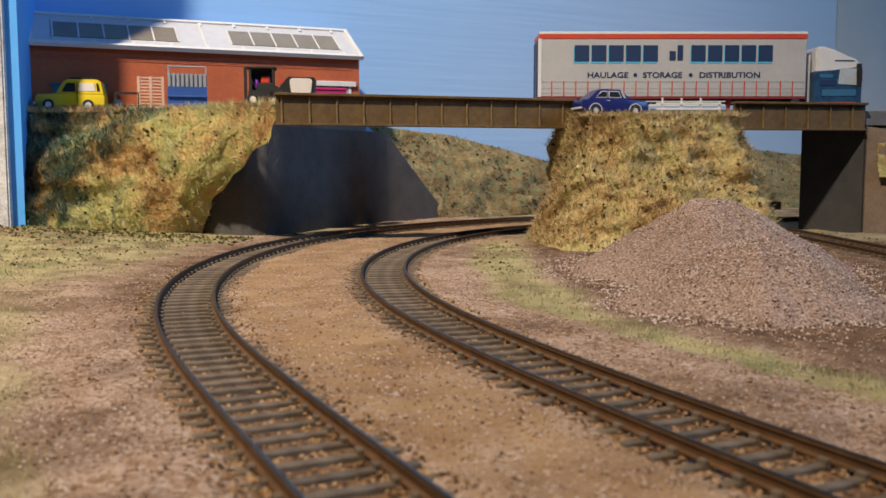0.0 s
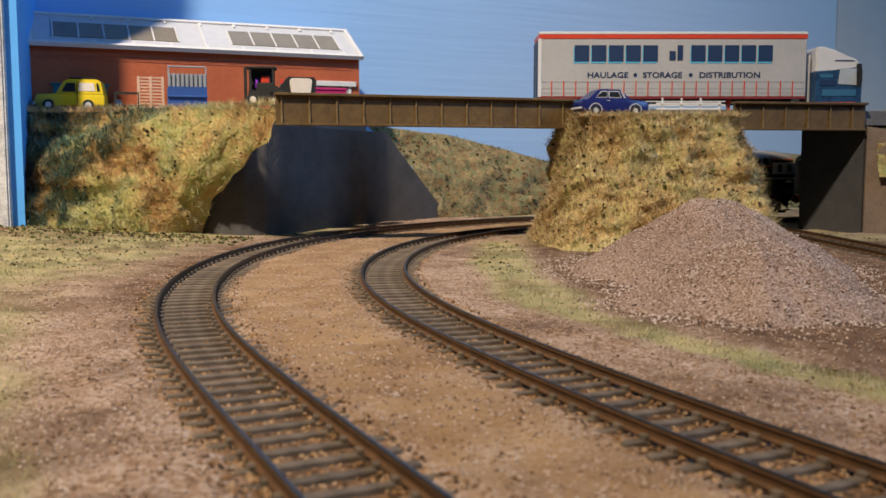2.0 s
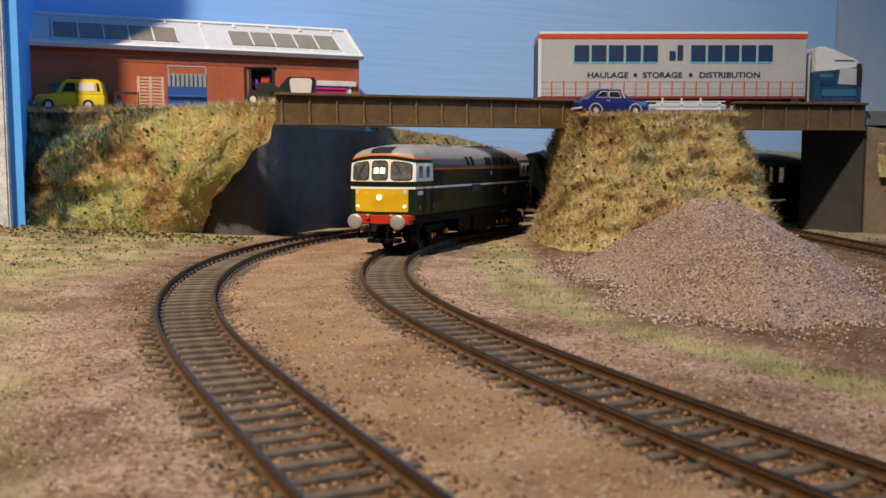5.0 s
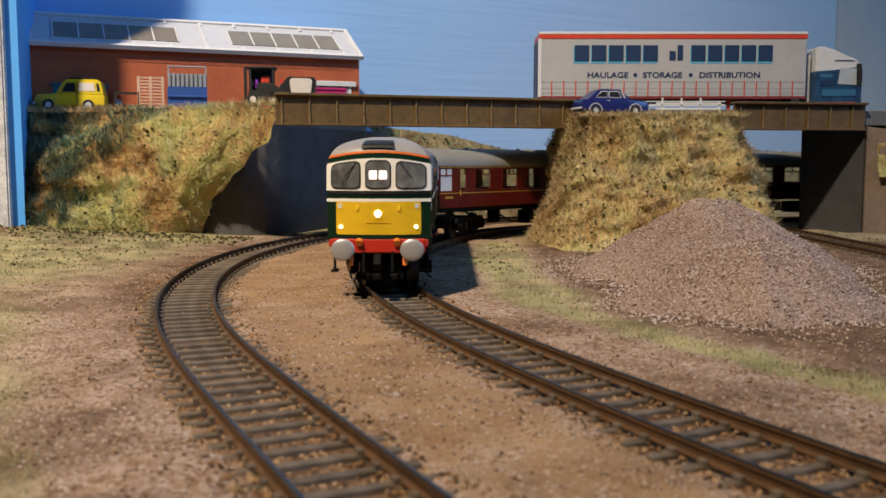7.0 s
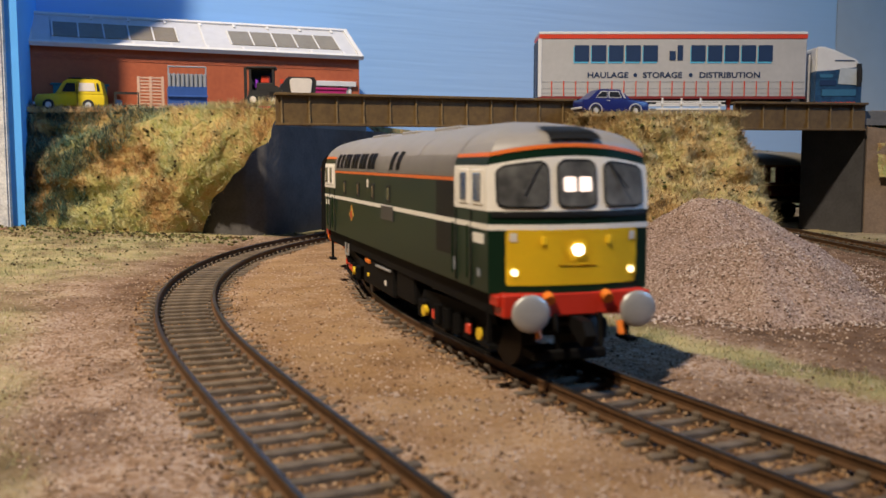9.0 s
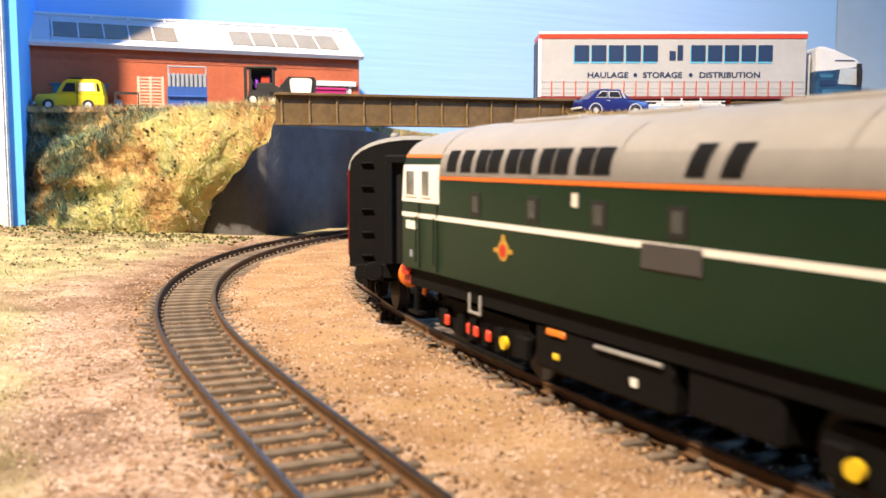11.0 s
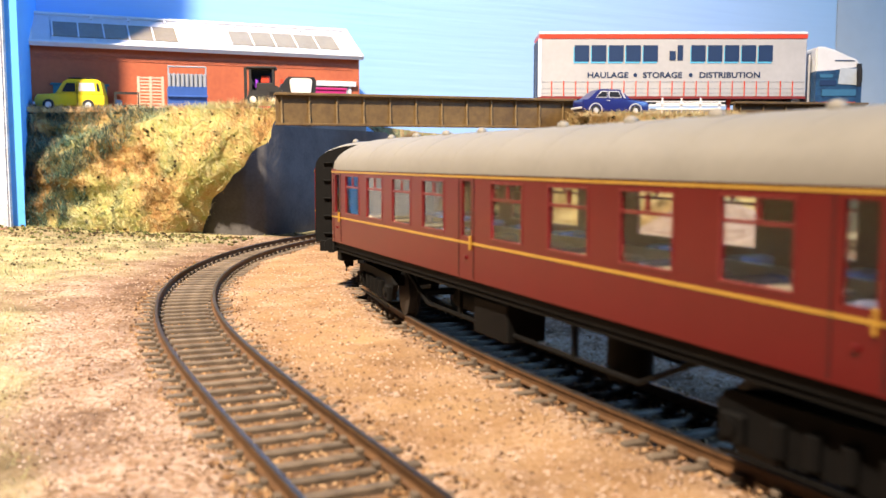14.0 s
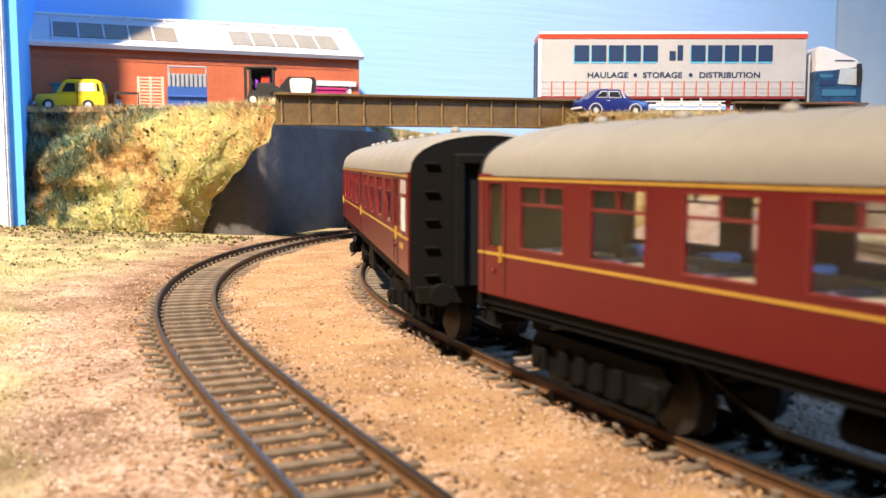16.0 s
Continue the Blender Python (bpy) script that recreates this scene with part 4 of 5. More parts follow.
def armco():
    t = thing("crash_barrier", "low white crash barrier beside the road", "barrier", at(0, 0, 0))
    for k in range(4):
        x = 131.5 + 11.4 * k
        part("post", B(x - 0.5, x + 0.5, 560.6, 561.4, 70.0, 81.8 if k < 3 else 79.2, 0.1), M_WHITE, t)
    for z in (75.0, 78.3):
        part("rail", B(127.5, 166.5, 559.8, 560.6, z - 0.55, z + 0.55, 0.15), M_WHITE, t)


armco()


def letters(parent, word, x, z, height, y, mat, width):
    """Words that can be read, in raised print, spread over a width."""
    cu = bpy.data.curves.new("lettering", "FONT")
    cu.body, cu.size, cu.extrude = word, height * 1.42 * MM, 0.00006
    cu.offset = 0.00010
    cu.materials.append(mat)
    ob = new("lettering", cu)
    ob.parent = parent
    bpy.context.view_layer.update()
    k = width * MM / max(1e-6, ob.dimensions.x)
    ob.matrix_basis = at(x, y, z, 90) @ Matrix.Diagonal((k, 1, 1, 1))
    return tagged(ob, "printed words in dark navy")


def lorry():
    t = thing("articulated_lorry", "articulated lorry with a pale grey curtain-sided trailer and white cab", "lorry", at(63, 614, 76.0))
    # local x runs from the trailer's rear to the cab; y from the near side to the far one
    L, W, z0, z1 = 174.5, 32, 9.9, 51.7
    body = part("trailer_body", B(0, L, 0, W, z0, z1, 0.5), M_TRAILER, t)
    part("top_rail", B(-0.2, L + 0.2, -0.35, W + 0.35, z1 - 4.2, z1 - 1.6), M_ORANGE_RED, body, "orange-red stripe along the top")
    part("roof_edge", B(-0.4, L + 0.3, -0.5, W + 0.5, z1 - 1.6, z1 + 0.2, 0.3), M_WHITE, body)
    part("bottom_rail", B(-0.1, L + 0.1, -0.3, W + 0.3, z0 - 1.2, z0 + 0.3), material("dark_red_paint", (0.22, 0.03, 0.03), 0.5, vary=0.2), body)
    for k in range(21):
        x = 8.1 + 7.88 * k
        part("curtain_strap", B(x - 0.3, x + 0.3, -0.4, 0.1, z0 + 0.4, z0 + 10.2, 0.08), M_ORANGE_RED, body)
    for z in (z0 + 9.6, z0 + 5.2, z0 + 2.4):
        part("curtain_hem", B(0.4, L - 0.4, -0.16, 0.1, z, z + 0.25), M_STEELGREY, body)
    # the rear doors
    for k in range(2):
        part("rear_door", B(-0.7, 0.1, 1.0 + 15 * k, 15.6 + 15 * k, z0 + 0.8, z1 - 4.6, 0.15), M_PALEGLASS, body, "pale blue rear door")
        for j in range(2):
            y = 5 + 15 * k + 6 * j
            part("lock_rod", B(-1.2, -0.6, y - 0.3, y + 0.3, z0 + 0.8, z1 - 4.8), M_NAVY, body)
    part("corner_post", B(-0.9, 1.4, -0.45, 0.6, z0, z1 - 4.3, 0.1), M_WHITE, body)
    # the carrier's name in plain blocks: a navy block on a light blue one for each letter
    for x0, x1, n in ((22.8, 78.9, 5), (99.0, 153.8, 5)):
        p = (x1 - x0) / n
        for k in range(n):
            a = x0 + p * k
            part("name_block_shade", B(a - 0.6, a + p - 2.3, -0.22, 0.1, 31.6, 42.2, 0.0), M_SKYPRINT, body, "light blue printed block")
            part("name_block", B(a, a + p - 1.7, -0.34, 0.1, 32.7, 43.2, 0.0), M_NAVY, body, "navy printed block")
    part("name_block", B(84.8, 88.8, -0.3, 0.1, 33.5, 39.5, 0.0), M_NAVY, body, "navy printed block")
    part("name_block", B(90.0, 93.6, -0.3, 0.1, 33.5, 43.2, 0.0), M_NAVY, body, "navy printed block")
    for word, x0, x1 in (("HAULAGE", 31.2, 57.8), ("STORAGE", 67.6, 93.2), ("DISTRIBUTION", 104.3, 143.9)):
        letters(body, word, x0, 22.3, 3.6, -0.2, M_NAVY, x1 - x0)
    for x in (62.7, 98.9):
        part("dot", cyl(bmesh.new(), (x, -0.3, 24.0), (x, 0.05, 24.0), 1.25, n=14), M_NAVY, body)
    part("chassis", B(10, L - 6, 9, 23, 5.6, 8.8), M_BLACK, t)
    part("landing_leg", B(L - 50, L - 48, 4, 6, 0.2, 8.8), M_ORANGE_RED, t, "red landing leg")
    part("side_guard", B(60, L - 52, 0.8, 1.6, 3.8, 5.2, 0.1), M_WHITE, t)
    part("side_guard", B(60, L - 52, 0.8, 1.6, 6.6, 7.6, 0.1), M_WHITE, t)
    for x in (20, 34, 48):
        for y in (3, W - 3):
            wheel(t, x, y, 6.2, 6.2, 4.4)
    # tractor: chassis, sleeper cab with a roof deflector, steps and wheels
    x0 = L + 8
    part("tractor_chassis", B(L - 32, x0 + 26, 9, 23, 4.2, 7.6), M_BLACK, t)
    prof = [(x0 - 1, 5), (x0 - 1.5, 42), (x0 + 3, 42.8), (x0 + 12, 40), (x0 + 20, 36.2), (x0 + 26, 34.2), (x0 + 27, 31), (x0 + 28.4, 18), (x0 + 28.4, 5)]
    b = bmesh.new()
    prism(b, prof, 1, W - 1, "y")
    bmesh.ops.bevel(b, geom=b.edges[:], offset=0.9, segments=2, affect="EDGES")
    cab = part("cab", b, M_WHITE, t, "white cab with a roof deflector")
    b = bmesh.new()
    prism(b, [(x0 - 1.4, 4.8), (x0 - 1.5, 26.5), (x0 + 9, 27.2), (x0 + 27.4, 29.5), (x0 + 28.8, 18), (x0 + 28.8, 4.8)], 0.6, W - 0.6, "y")
    part("cab_lower_panel", b, M_CABBLUE, cab, "dark blue lower cab panel")
    part("cab_sill", B(x0 - 1.6, x0 + 25, 0.3, W - 0.3, 4.0, 6.6, 0.2), M_ORANGE_RED, cab, "red cab sill")
    part("side_window", prism(bmesh.new(), [(x0 + 13.2, 18.4), (x0 + 25.2, 17.6), (x0 + 25, 28.2), (x0 + 14.4, 28.6)], 0.25, 0.7, "y"), M_PALEGLASS, cab, "pale side window")
    part("windscreen", B(x0 + 28.2, x0 + 29.0, 3, W - 3, 17, 29, 0.2), M_DARKGLASS, cab)
    part("window_pillar", B(x0 + 25.0, x0 + 28.6, 0.2, 1.0, 16.5, 31.5, 0.3), M_BLACK, cab)
    part("mirror", B(x0 + 26.8, x0 + 28.2, -1.8, -0.3, 19, 28, 0.4), M_BLACK, cab)
    part("deflector_print", B(x0 + 11, x0 + 24, 0.82, 1.05, 33.0, 33.8), M_NAVY, cab)
    for k, (a, c, z, h) in enumerate(((1.2, 9.6, 22.4, 2.2), (1.2, 12, 17.2, 3.6), (3, 25, 10.6, 4.2))):
        part("print_bar", B(x0 + a, x0 + c, 0.3, 0.62, z, z + h), M_CABPRINT if k != 1 else M_NAVY, cab, "printed bar")
    part("exhaust_stack", cyl(bmesh.new(), (L + 3.5, 7, 6), (L + 3.5, 7, 38), 1.8, n=14), M_CHROME, t, smooth=True)
    part("air_tank", cyl(bmesh.new(), (L + 1.6, 13, 10), (L + 1.6, 13, 39), 2.6, n=14), M_WHITE, t, smooth=True)
    for x in (x0 + 20, x0 - 14):
        for y in (4, W - 4):
            wheel(t, x, y, 6.0, 6.0, 5)


lorry()

# ---- the train

M_LOCO_GREEN = material("loco_green", (0.0040, 0.021, 0.0098), 0.34, vary=0.15, scale=60, spec=0.28)
M_LOCO_ROOF = material("loco_roof_grey", (0.30, 0.28, 0.265), 0.45, vary=0.12, scale=80)
M_LOCO_ORANGE = paint("orange_line", (0.75, 0.16, 0.02), 0.4)
M_LOCO_WHITE = paint("off_white_band", (0.80, 0.76, 0.69), 0.4, vary=0.05)
M_LOCO_YELLOW = paint("warning_yellow", (0.92, 0.58, 0.02), 0.35, vary=0.05)
M_LOCO_RED = paint("bufferbeam_red", (0.48, 0.025, 0.010), 0.4)
M_LOCO_HORN = paint("orange_pipe", (0.75, 0.19, 0.02), 0.4)
M_UNDER = material("underframe_black", (0.006, 0.0056, 0.0054), 0.7, vary=0.3, scale=250, spec=0.1)
M_BUFFER = material("buffer_steel", (0.42, 0.41, 0.40), 0.38, metal=0.4, vary=0.15, scale=300)
M_SEAL = material("window_rubber", (0.010, 0.010, 0.010), 0.5, vary=0.1)
# pale grey clouds in the colour stand in for reflections on the glass
M_CABGLASS_SHEEN = material("cab_glass_sheen", (0.24, 0.24, 0.235), 0.06, color2=(0.05, 0.05, 0.052), scale=38, spec=0.7)
M_LAMP = material("lit_headlamp", (1.0, 0.93, 0.80), 0.3, emit=3.5)
M_MARKER = material("lit_marker", (1.0, 0.85, 0.5), 0.3, emit=2.5)
M_CODE = material("lit_code_panel", (1.0, 0.84, 0.74), 0.4, emit=0.9)
M_GRILLE = material("dark_grille", (0.010, 0.010, 0.010), 0.5, vary=0.3, scale=600, spec=0.25)
M_PLATE = paint("dark_plate", (0.05, 0.045, 0.05), 0.35)
M_AXLE_Y = paint("yellow_axlebox", (0.75, 0.5, 0.02), 0.4)
M_AXLE_R = paint("red_axlebox", (0.6, 0.05, 0.02), 0.4)
M_WHEEL = material("wheel_steel", (0.02, 0.018, 0.017), 0.55, metal=0.3, vary=0.2)
M_COACH = material("coach_maroon", (0.108, 0.0045, 0.006), 0.30, vary=0.12, scale=50, spec=0.4)
M_COACH_ROOF = material("coach_roof_grey", (0.225, 0.212, 0.188), 0.6, vary=0.10, scale=70)
M_LINING = paint("yellow_lining", (0.44, 0.25, 0.04), 0.4)
M_FROST = paint("frosted_white_window", (0.72, 0.72, 0.75), 0.35, vary=0.05)
M_SEAT = material("seat_cloth", (0.10, 0.11, 0.19), 0.8, vary=0.3, scale=120)
M_TABLE = paint("pale_table", (0.55, 0.48, 0.36), 0.5)
M_COACHEND = material("coach_end_black", (0.006, 0.0058, 0.0058), 0.65, vary=0.3, scale=120, spec=0.12)
M_SASH = paint("dull_red_sash", (0.15, 0.014, 0.016), 0.3)


def glass():
    m = bpy.data.materials.new("window_glass")
    m.use_nodes = True
    p = m.node_tree.nodes["Principled BSDF"]
    p.inputs["Base Color"].default_value = (0.92, 0.95, 0.95, 1)
    p.inputs["Roughness"].default_value = 0.05
    p.inputs["IOR"].default_value = 1.25
    p.inputs["Transmission Weight"].default_value = 1.0
    return m


M_GLASS = glass()

HALF, NOSE, EAVES, ROOF0, ROOF1 = 17.4, 97.0, 39.5, 44.0, 51.6


def half_width(z):
    if z <= EAVES:
        return HALF - 0.02 * max(0, 22 - z)
    return HALF * math.sqrt(max(0.0, 1 - ((z - EAVES) / (ROOF1 - EAVES + 0.2)) ** 2.4))


def nose_x(y, z):
    x = NOSE - 3.6 * (max(0.0, abs(y) - 4.5) / 13.0) ** 1.5
    if z > 32.5:
        x -= (min(z, ROOF0) - 32.5) * 0.13
    if z > ROOF0:
        u = (z - ROOF0) / (ROOF1 - ROOF0)
        x -= 1.2 * u + 24 * u ** 2.4
    return x


def arched(y, z):
    """Lines over the cab windows rise towards the middle of the nose."""
    return z + 2.0 * (1 - min(1.0, abs(y) / HALF) ** 2) * smoothstep(36, 43, z) * (1 - smoothstep(45.5, ROOF1 - 0.3, z))


def loco_ring(z, out=0.0, nf=13):
    w = half_width(z) + out
    front = [(nose_x(w * k / (nf // 2), z) + out, w * k / (nf // 2), arched(w * k / (nf // 2), z)) for k in range(-(nf // 2), nf // 2 + 1)]
    xs = [66, 33, 0, -33, -66]
    right = [(x, w, z) for x in xs]
    back = [(-x, y, z) for x, y, z in front[::-1]]
    left = [(x, -w, z) for x in xs[::-1]]
    return front + right + back + left


def loco_band(name, zs, out, mat, parent, label="", caps=True, smooth=True):
    b = bmesh.new()
    loft(b, [loco_ring(z, out) for z in zs], caps=caps)
    return part(name, b, mat, parent, label, smooth=smooth, sharp=40)


def nose_patch(name, y0, y1, z0, z1, out, mat, parent, label="", sign=1, corner=0.0, n=9, m=15):
    """A panel that follows the nose; corner rounds its outline."""
    b = bmesh.new()
    rows = []
    for j in range(m):
        z = z0 + (z1 - z0) * j / (m - 1)
        e = min(z - z0, z1 - z)
        cut = corner - math.sqrt(max(0.0, corner ** 2 - (corner - min(e, corner)) ** 2)) if corner > 0 else 0.0
        rows.append([b.verts.new((sign * (nose_x(y, z) + out), sign * y, arched(y, z))) for y in [y0 + cut + (y1 - y0 - 2 * cut) * k / (n - 1) for k in range(n)]])
    for a, c in zip(rows, rows[1:]):
        for k in range(n - 1):
            b.faces.new((a[k], a[k + 1], c[k + 1], c[k]))
    r = bmesh.ops.solidify(b, geom=b.faces[:], thickness=0.3)
    bmesh.ops.recalc_face_normals(b, faces=b.faces[:])
    return part(name, b, mat, parent, label, smooth=True)


def side_plate(name, x0, x1, z0, z1, out, mat, parent, side, label="", bevel=0.0):
    y = side * HALF
    return part(name, B(x0, x1, min(y, y + side * out) - 0.05, max(y, y + side * out) + 0.05, z0, z1, bevel), mat, parent, label)


def roof_patch(name, x0, x1, z0, z1, side, mat, parent, out=0.12, slant=0.0, label=""):
    b = bmesh.new()
    rows = [[b.verts.new((x + slant * (z - z0), side * (half_width(z) + out), z + out * 0.6)) for x in (x0, x1)] for z in [z0 + (z1 - z0) * k / 5 for k in range(6)]]
    for a, c in zip(rows, rows[1:]):
        b.faces.new((a[0], a[1], c[1], c[0]))
    bmesh.ops.solidify(b, geom=b.faces[:], thickness=0.25)
    bmesh.ops.recalc_face_normals(b, faces=b.faces[:])
    return part(name, b, mat, parent, label, smooth=True)


def bogie(t, x, wheelbase, length, frame_mat, dots, radius, half=12.2):
    """Returns the turning truck: an axle-hung frame with its wheels, springs and boxes."""
    b = bmesh.new()
    for s in (-1, 1):
        prism(b, [(-length / 2, 9.2), (-length / 2 + 2, 11.5), (length / 2 - 2, 11.5), (length / 2, 9.2), (length / 2 - 3, 4.4), (wheelbase / 4, 3.4), (-wheelbase / 4, 3.4), (-length / 2 + 3, 4.4)], s * half - 0.8, s * half + 0.8, "y")
    box(b, -length / 2 + 3, length / 2 - 3, -half, half, 8.5, 11.2)
    fr = part("bogie", b, frame_mat, t, matrix=at(x, 0, 0))
    for ax in (-wheelbase / 2, wheelbase / 2):
        w = bmesh.new()
        for s in (-1, 1):
            cyl(w, (ax, s * 7.0, radius), (ax, s * 9.3, radius), radius, n=24)
            cyl(w, (ax, s * 6.4, radius), (ax, s * 7.0, radius), radius + 0.7, n=24)
        cyl(w, (ax, -9, radius), (ax, 9, radius), 1.0, n=10)
        part("wheelset", w, M_WHEEL, fr, smooth=True)
        for s in (-1, 1):
            ab = B(ax - 2.3, ax + 2.3, s * half + s * 1.3 - 0.9, s * half + s * 1.3 + 0.9, radius - 2.2, radius + 2.4, 0.4)
            part("axlebox", ab, frame_mat, fr)
    for s in (-1, 1):
        for k in range(4):
            sx = -wheelbase / 4 + wheelbase / 6 * k
            part("spring", cyl(bmesh.new(), (sx, s * (half + 1.4), 4.6), (sx, s * (half + 1.4), 9.0), 1.2, n=10), frame_mat, fr, smooth=True)
        for dx, mat in dots:
            yy = s * (half + 2.3)
            if mat is M_AXLE_R:
                part("damper_block", B(dx - 1.1, dx + 1.1, min(yy - s * 0.6, yy + s * 0.3), max(yy - s * 0.6, yy + s * 0.3), 5.4, 7.9, 0.35), mat, fr, "painted red block")
            else:
                part("axlebox_cover", cyl(bmesh.new(), (dx, yy - s * 0.6, 6.6), (dx, yy + s * 0.35, 6.6), 1.4, n=14), mat, fr, "painted round cover" if mat != frame_mat else "")
    part("brake_rod", B(-length / 2 + 2, length / 2 - 2, -half - 2.0, -half - 1.5, 2.6, 3.2), frame_mat, fr)
    part("brake_rod", B(-length / 2 + 2, length / 2 - 2, half + 1.5, half + 2.0, 2.6, 3.2), frame_mat, fr)
    return fr


turning = []


def locomotive():
    t = thing("diesel_locomotive", "dark green diesel locomotive with yellow nose and grey roof", "locomotive")
    body = loco_band("body", [17.0, 19, 25, 30, 32.5, 36, 39.5, 41, 42.5, 44], 0.0, M_LOCO_GREEN, t)
    loco_band("roof", [44.2] + [ROOF0 + (ROOF1 - ROOF0) * k for k in (0.12, 0.25, 0.38, 0.52, 0.66, 0.78, 0.88, 0.95, 0.99)], 0.0, M_LOCO_ROOF, t, "pale grey roof domed at the ends")
    loco_band("waist_stripe", [29.5, 30.6], 0.12, M_LOCO_WHITE, t, "thin white waist stripe")
    for s in (1, -1):
        # the cab's window band and the orange line over it, as shells round nose and sides
        for nm, zs, mat, lab in (("cab_band", (33.2, 36, 39, 41.0, 42.1), M_LOCO_WHITE, "off-white cab window band"),
                                 ("orange_line", (43.75, 44.5), M_LOCO_ORANGE, "thin orange line under the roof")):
            b = bmesh.new()
            rings = []
            for z in zs:
                w = half_width(z) + 0.14
                rings.append([(s * 72, -w, z)] + [(s * (nose_x(w * k / 7, z) + 0.14), w * k / 7, arched(w * k / 7, z)) for k in range(-7, 8)] + [(s * 72, w, z)])
            loft(b, rings, closed=False, caps=False)
            bmesh.ops.solidify(b, geom=b.faces[:], thickness=0.2)
            part(nm, b, mat, t, lab, smooth=True)
        for nm, a, c in (("windscreen", -16.0, -5.8), ("windscreen", 5.8, 16.0), ("centre_window", -4.3, 4.3)):
            seal = nose_patch(nm, a, c, 33.8, 41.6, 0.42, M_SEAL, t, "dark rubber-sealed cab window", s, 1.6)
            nose_patch("glass_pane", a + 0.38, c - 0.38, 34.2, 41.2, 0.62, M_CABGLASS_SHEEN, seal, "", s, 1.3)
        for k in (-1, 1):
            nose_patch("code_panel", 0.3 if k > 0 else -3.0, 3.0 if k > 0 else -0.3, 36.9, 39.1, 0.80, M_CODE if s > 0 else M_FROST, t, "pale lit code panel" if s > 0 else "pale code panel", s, 0.4)
        nose_patch("yellow_panel", -14.2, 14.2, 18.6, 29.6, 0.16, M_LOCO_YELLOW, t, "yellow warning panel", s, 0.3)
        nose_patch("black_stripe", -16.9, 16.9, 32.0, 33.1, 0.30, M_SEAL, t, "", s)
        nose_patch("lamp_bracket", -4.0, 4.0, 22.6, 23.2, 0.42, M_LOCO_YELLOW, t, "", s)
        hx = nose_x(0, 25.6)
        part("headlamp", cyl(bmesh.new(), (s * (hx - 0.4), 0, 25.6), (s * (hx + 1.0), 0, 25.6), 1.15, n=20), M_LAMP if s > 0 else M_BUFFER, t, "lit round headlamp" if s > 0 else "unlit round headlamp", smooth=True)
        nose_patch("lamp_plate", -2.3, 2.3, 23.4, 27.9, 0.35, M_LOCO_YELLOW, t, "", s, 0.4)
        for y in (-12.6, 12.6):
            x = nose_x(y, 21.2)
            part("marker_lamp", cyl(bmesh.new(), (s * (x - 0.3), y, 21.2), (s * (x + 0.55), y, 21.2), 0.7, n=14), M_MARKER if s > 0 else M_LOCO_RED, t, "small lit marker lamp" if s > 0 else "small red tail lamp", smooth=True)
            part("lamp_iron", B(s * (nose_x(y * 0.55, 28)) - 0.5, s * nose_x(y * 0.55, 28) + 0.5, y * 0.55 - 0.5, y * 0.55 + 0.5, 26.6, 28.2, 0.1), M_LOCO_YELLOW, t)
            nose_patch("warning_flash", y * 1.02 - 0.7, y * 1.02 + 0.7, 27.3, 29.0, 0.3, M_LOCO_WHITE, t, "small white warning plate", s)
        # roof code box
        b = bmesh.new()
        pts = [[(s * (nose_x(y, z) + 0.55), y, arched(y, z) + 0.45) for y in (-5.6 + 0.9 * u, -3, 0, 3, 5.6 - 0.9 * u)] for u, z in ((0, 45.0), (0.2, 45.8), (0.4, 46.6), (0.6, 47.4), (0.8, 48.2), (1, 49.0))]
        rows = [[b.verts.new(q) for q in r] for r in pts]
        for a, c in zip(rows, rows[1:]):
            for k in range(4):
                b.faces.new((a[k], a[k + 1], c[k + 1], c[k]))
        bmesh.ops.solidify(b, geom=b.faces[:], thickness=0.6)
        part("roof_code_box", b, M_SEAL, t, "black roof recess over the cab")
        # wipers
        for y in (-9, 9):
            x = s * (nose_x(y, 41) + 0.9)
            part("wiper", cyl(bmesh.new(), (x + s * 0.1, y * 0.8, 42.6), (x + s * 0.5, y * 1.25, 37.6), 0.16, n=6), M_SEAL, t)
        # bufferbeam, buffers, pipes and coupling
        beam = part("bufferbeam", B(min(s * 92, s * 97.2), max(s * 92, s * 97.2), -15.6, 15.6, 12.4, 17.2, 0.4), M_LOCO_RED, t, "bright red bufferbeam")
        part("valance", B(min(s * 92, s * 96.6), max(s * 92, s * 96.6), -16.6, 16.6, 14.6, 16.9, 0.3), M_LOCO_RED, t)
        for y in (-11.4, 11.4):
            bf = part("buffer", cyl(bmesh.new(), (s * 97, y, 13.9), (s * 101, y, 13.9), 1.7, n=16), M_UNDER, t, smooth=True)
            hd = bmesh.new()
            bmesh.ops.create_uvsphere(hd, u_segments=22, v_segments=14, radius=1.0, matrix=Matrix.Translation((s * 101.2, y, 13.9)) @ Matrix.Diagonal((0.9, 3.95, 3.7, 1)))
            part("buffer_head", hd, M_BUFFER if s > 0 else M_LOCO_HORN, bf, "grey oval buffer head" if s > 0 else "orange buffer head", smooth=True)
            part("jumper_pipe", cyl(bmesh.new(), (s * 97, y * 0.55, 16.6), (s * 98.6, y * 0.55, 15.8), 1.15, n=12), M_LOCO_HORN, t, "orange pipe", smooth=True)
            part("air_hose", cyl(bmesh.new(), (s * 97.6, y * 0.42, 13.0), (s * 98.8, y * 0.42, 6.4), 0.55, n=8), M_UNDER, t, smooth=True)
            part("hose_cock", cyl(bmesh.new(), (s * 98.4, y * 0.78, 11.2), (s * 99.4, y * 0.78, 8.6), 0.7, n=8), M_LOCO_HORN, t, smooth=True)
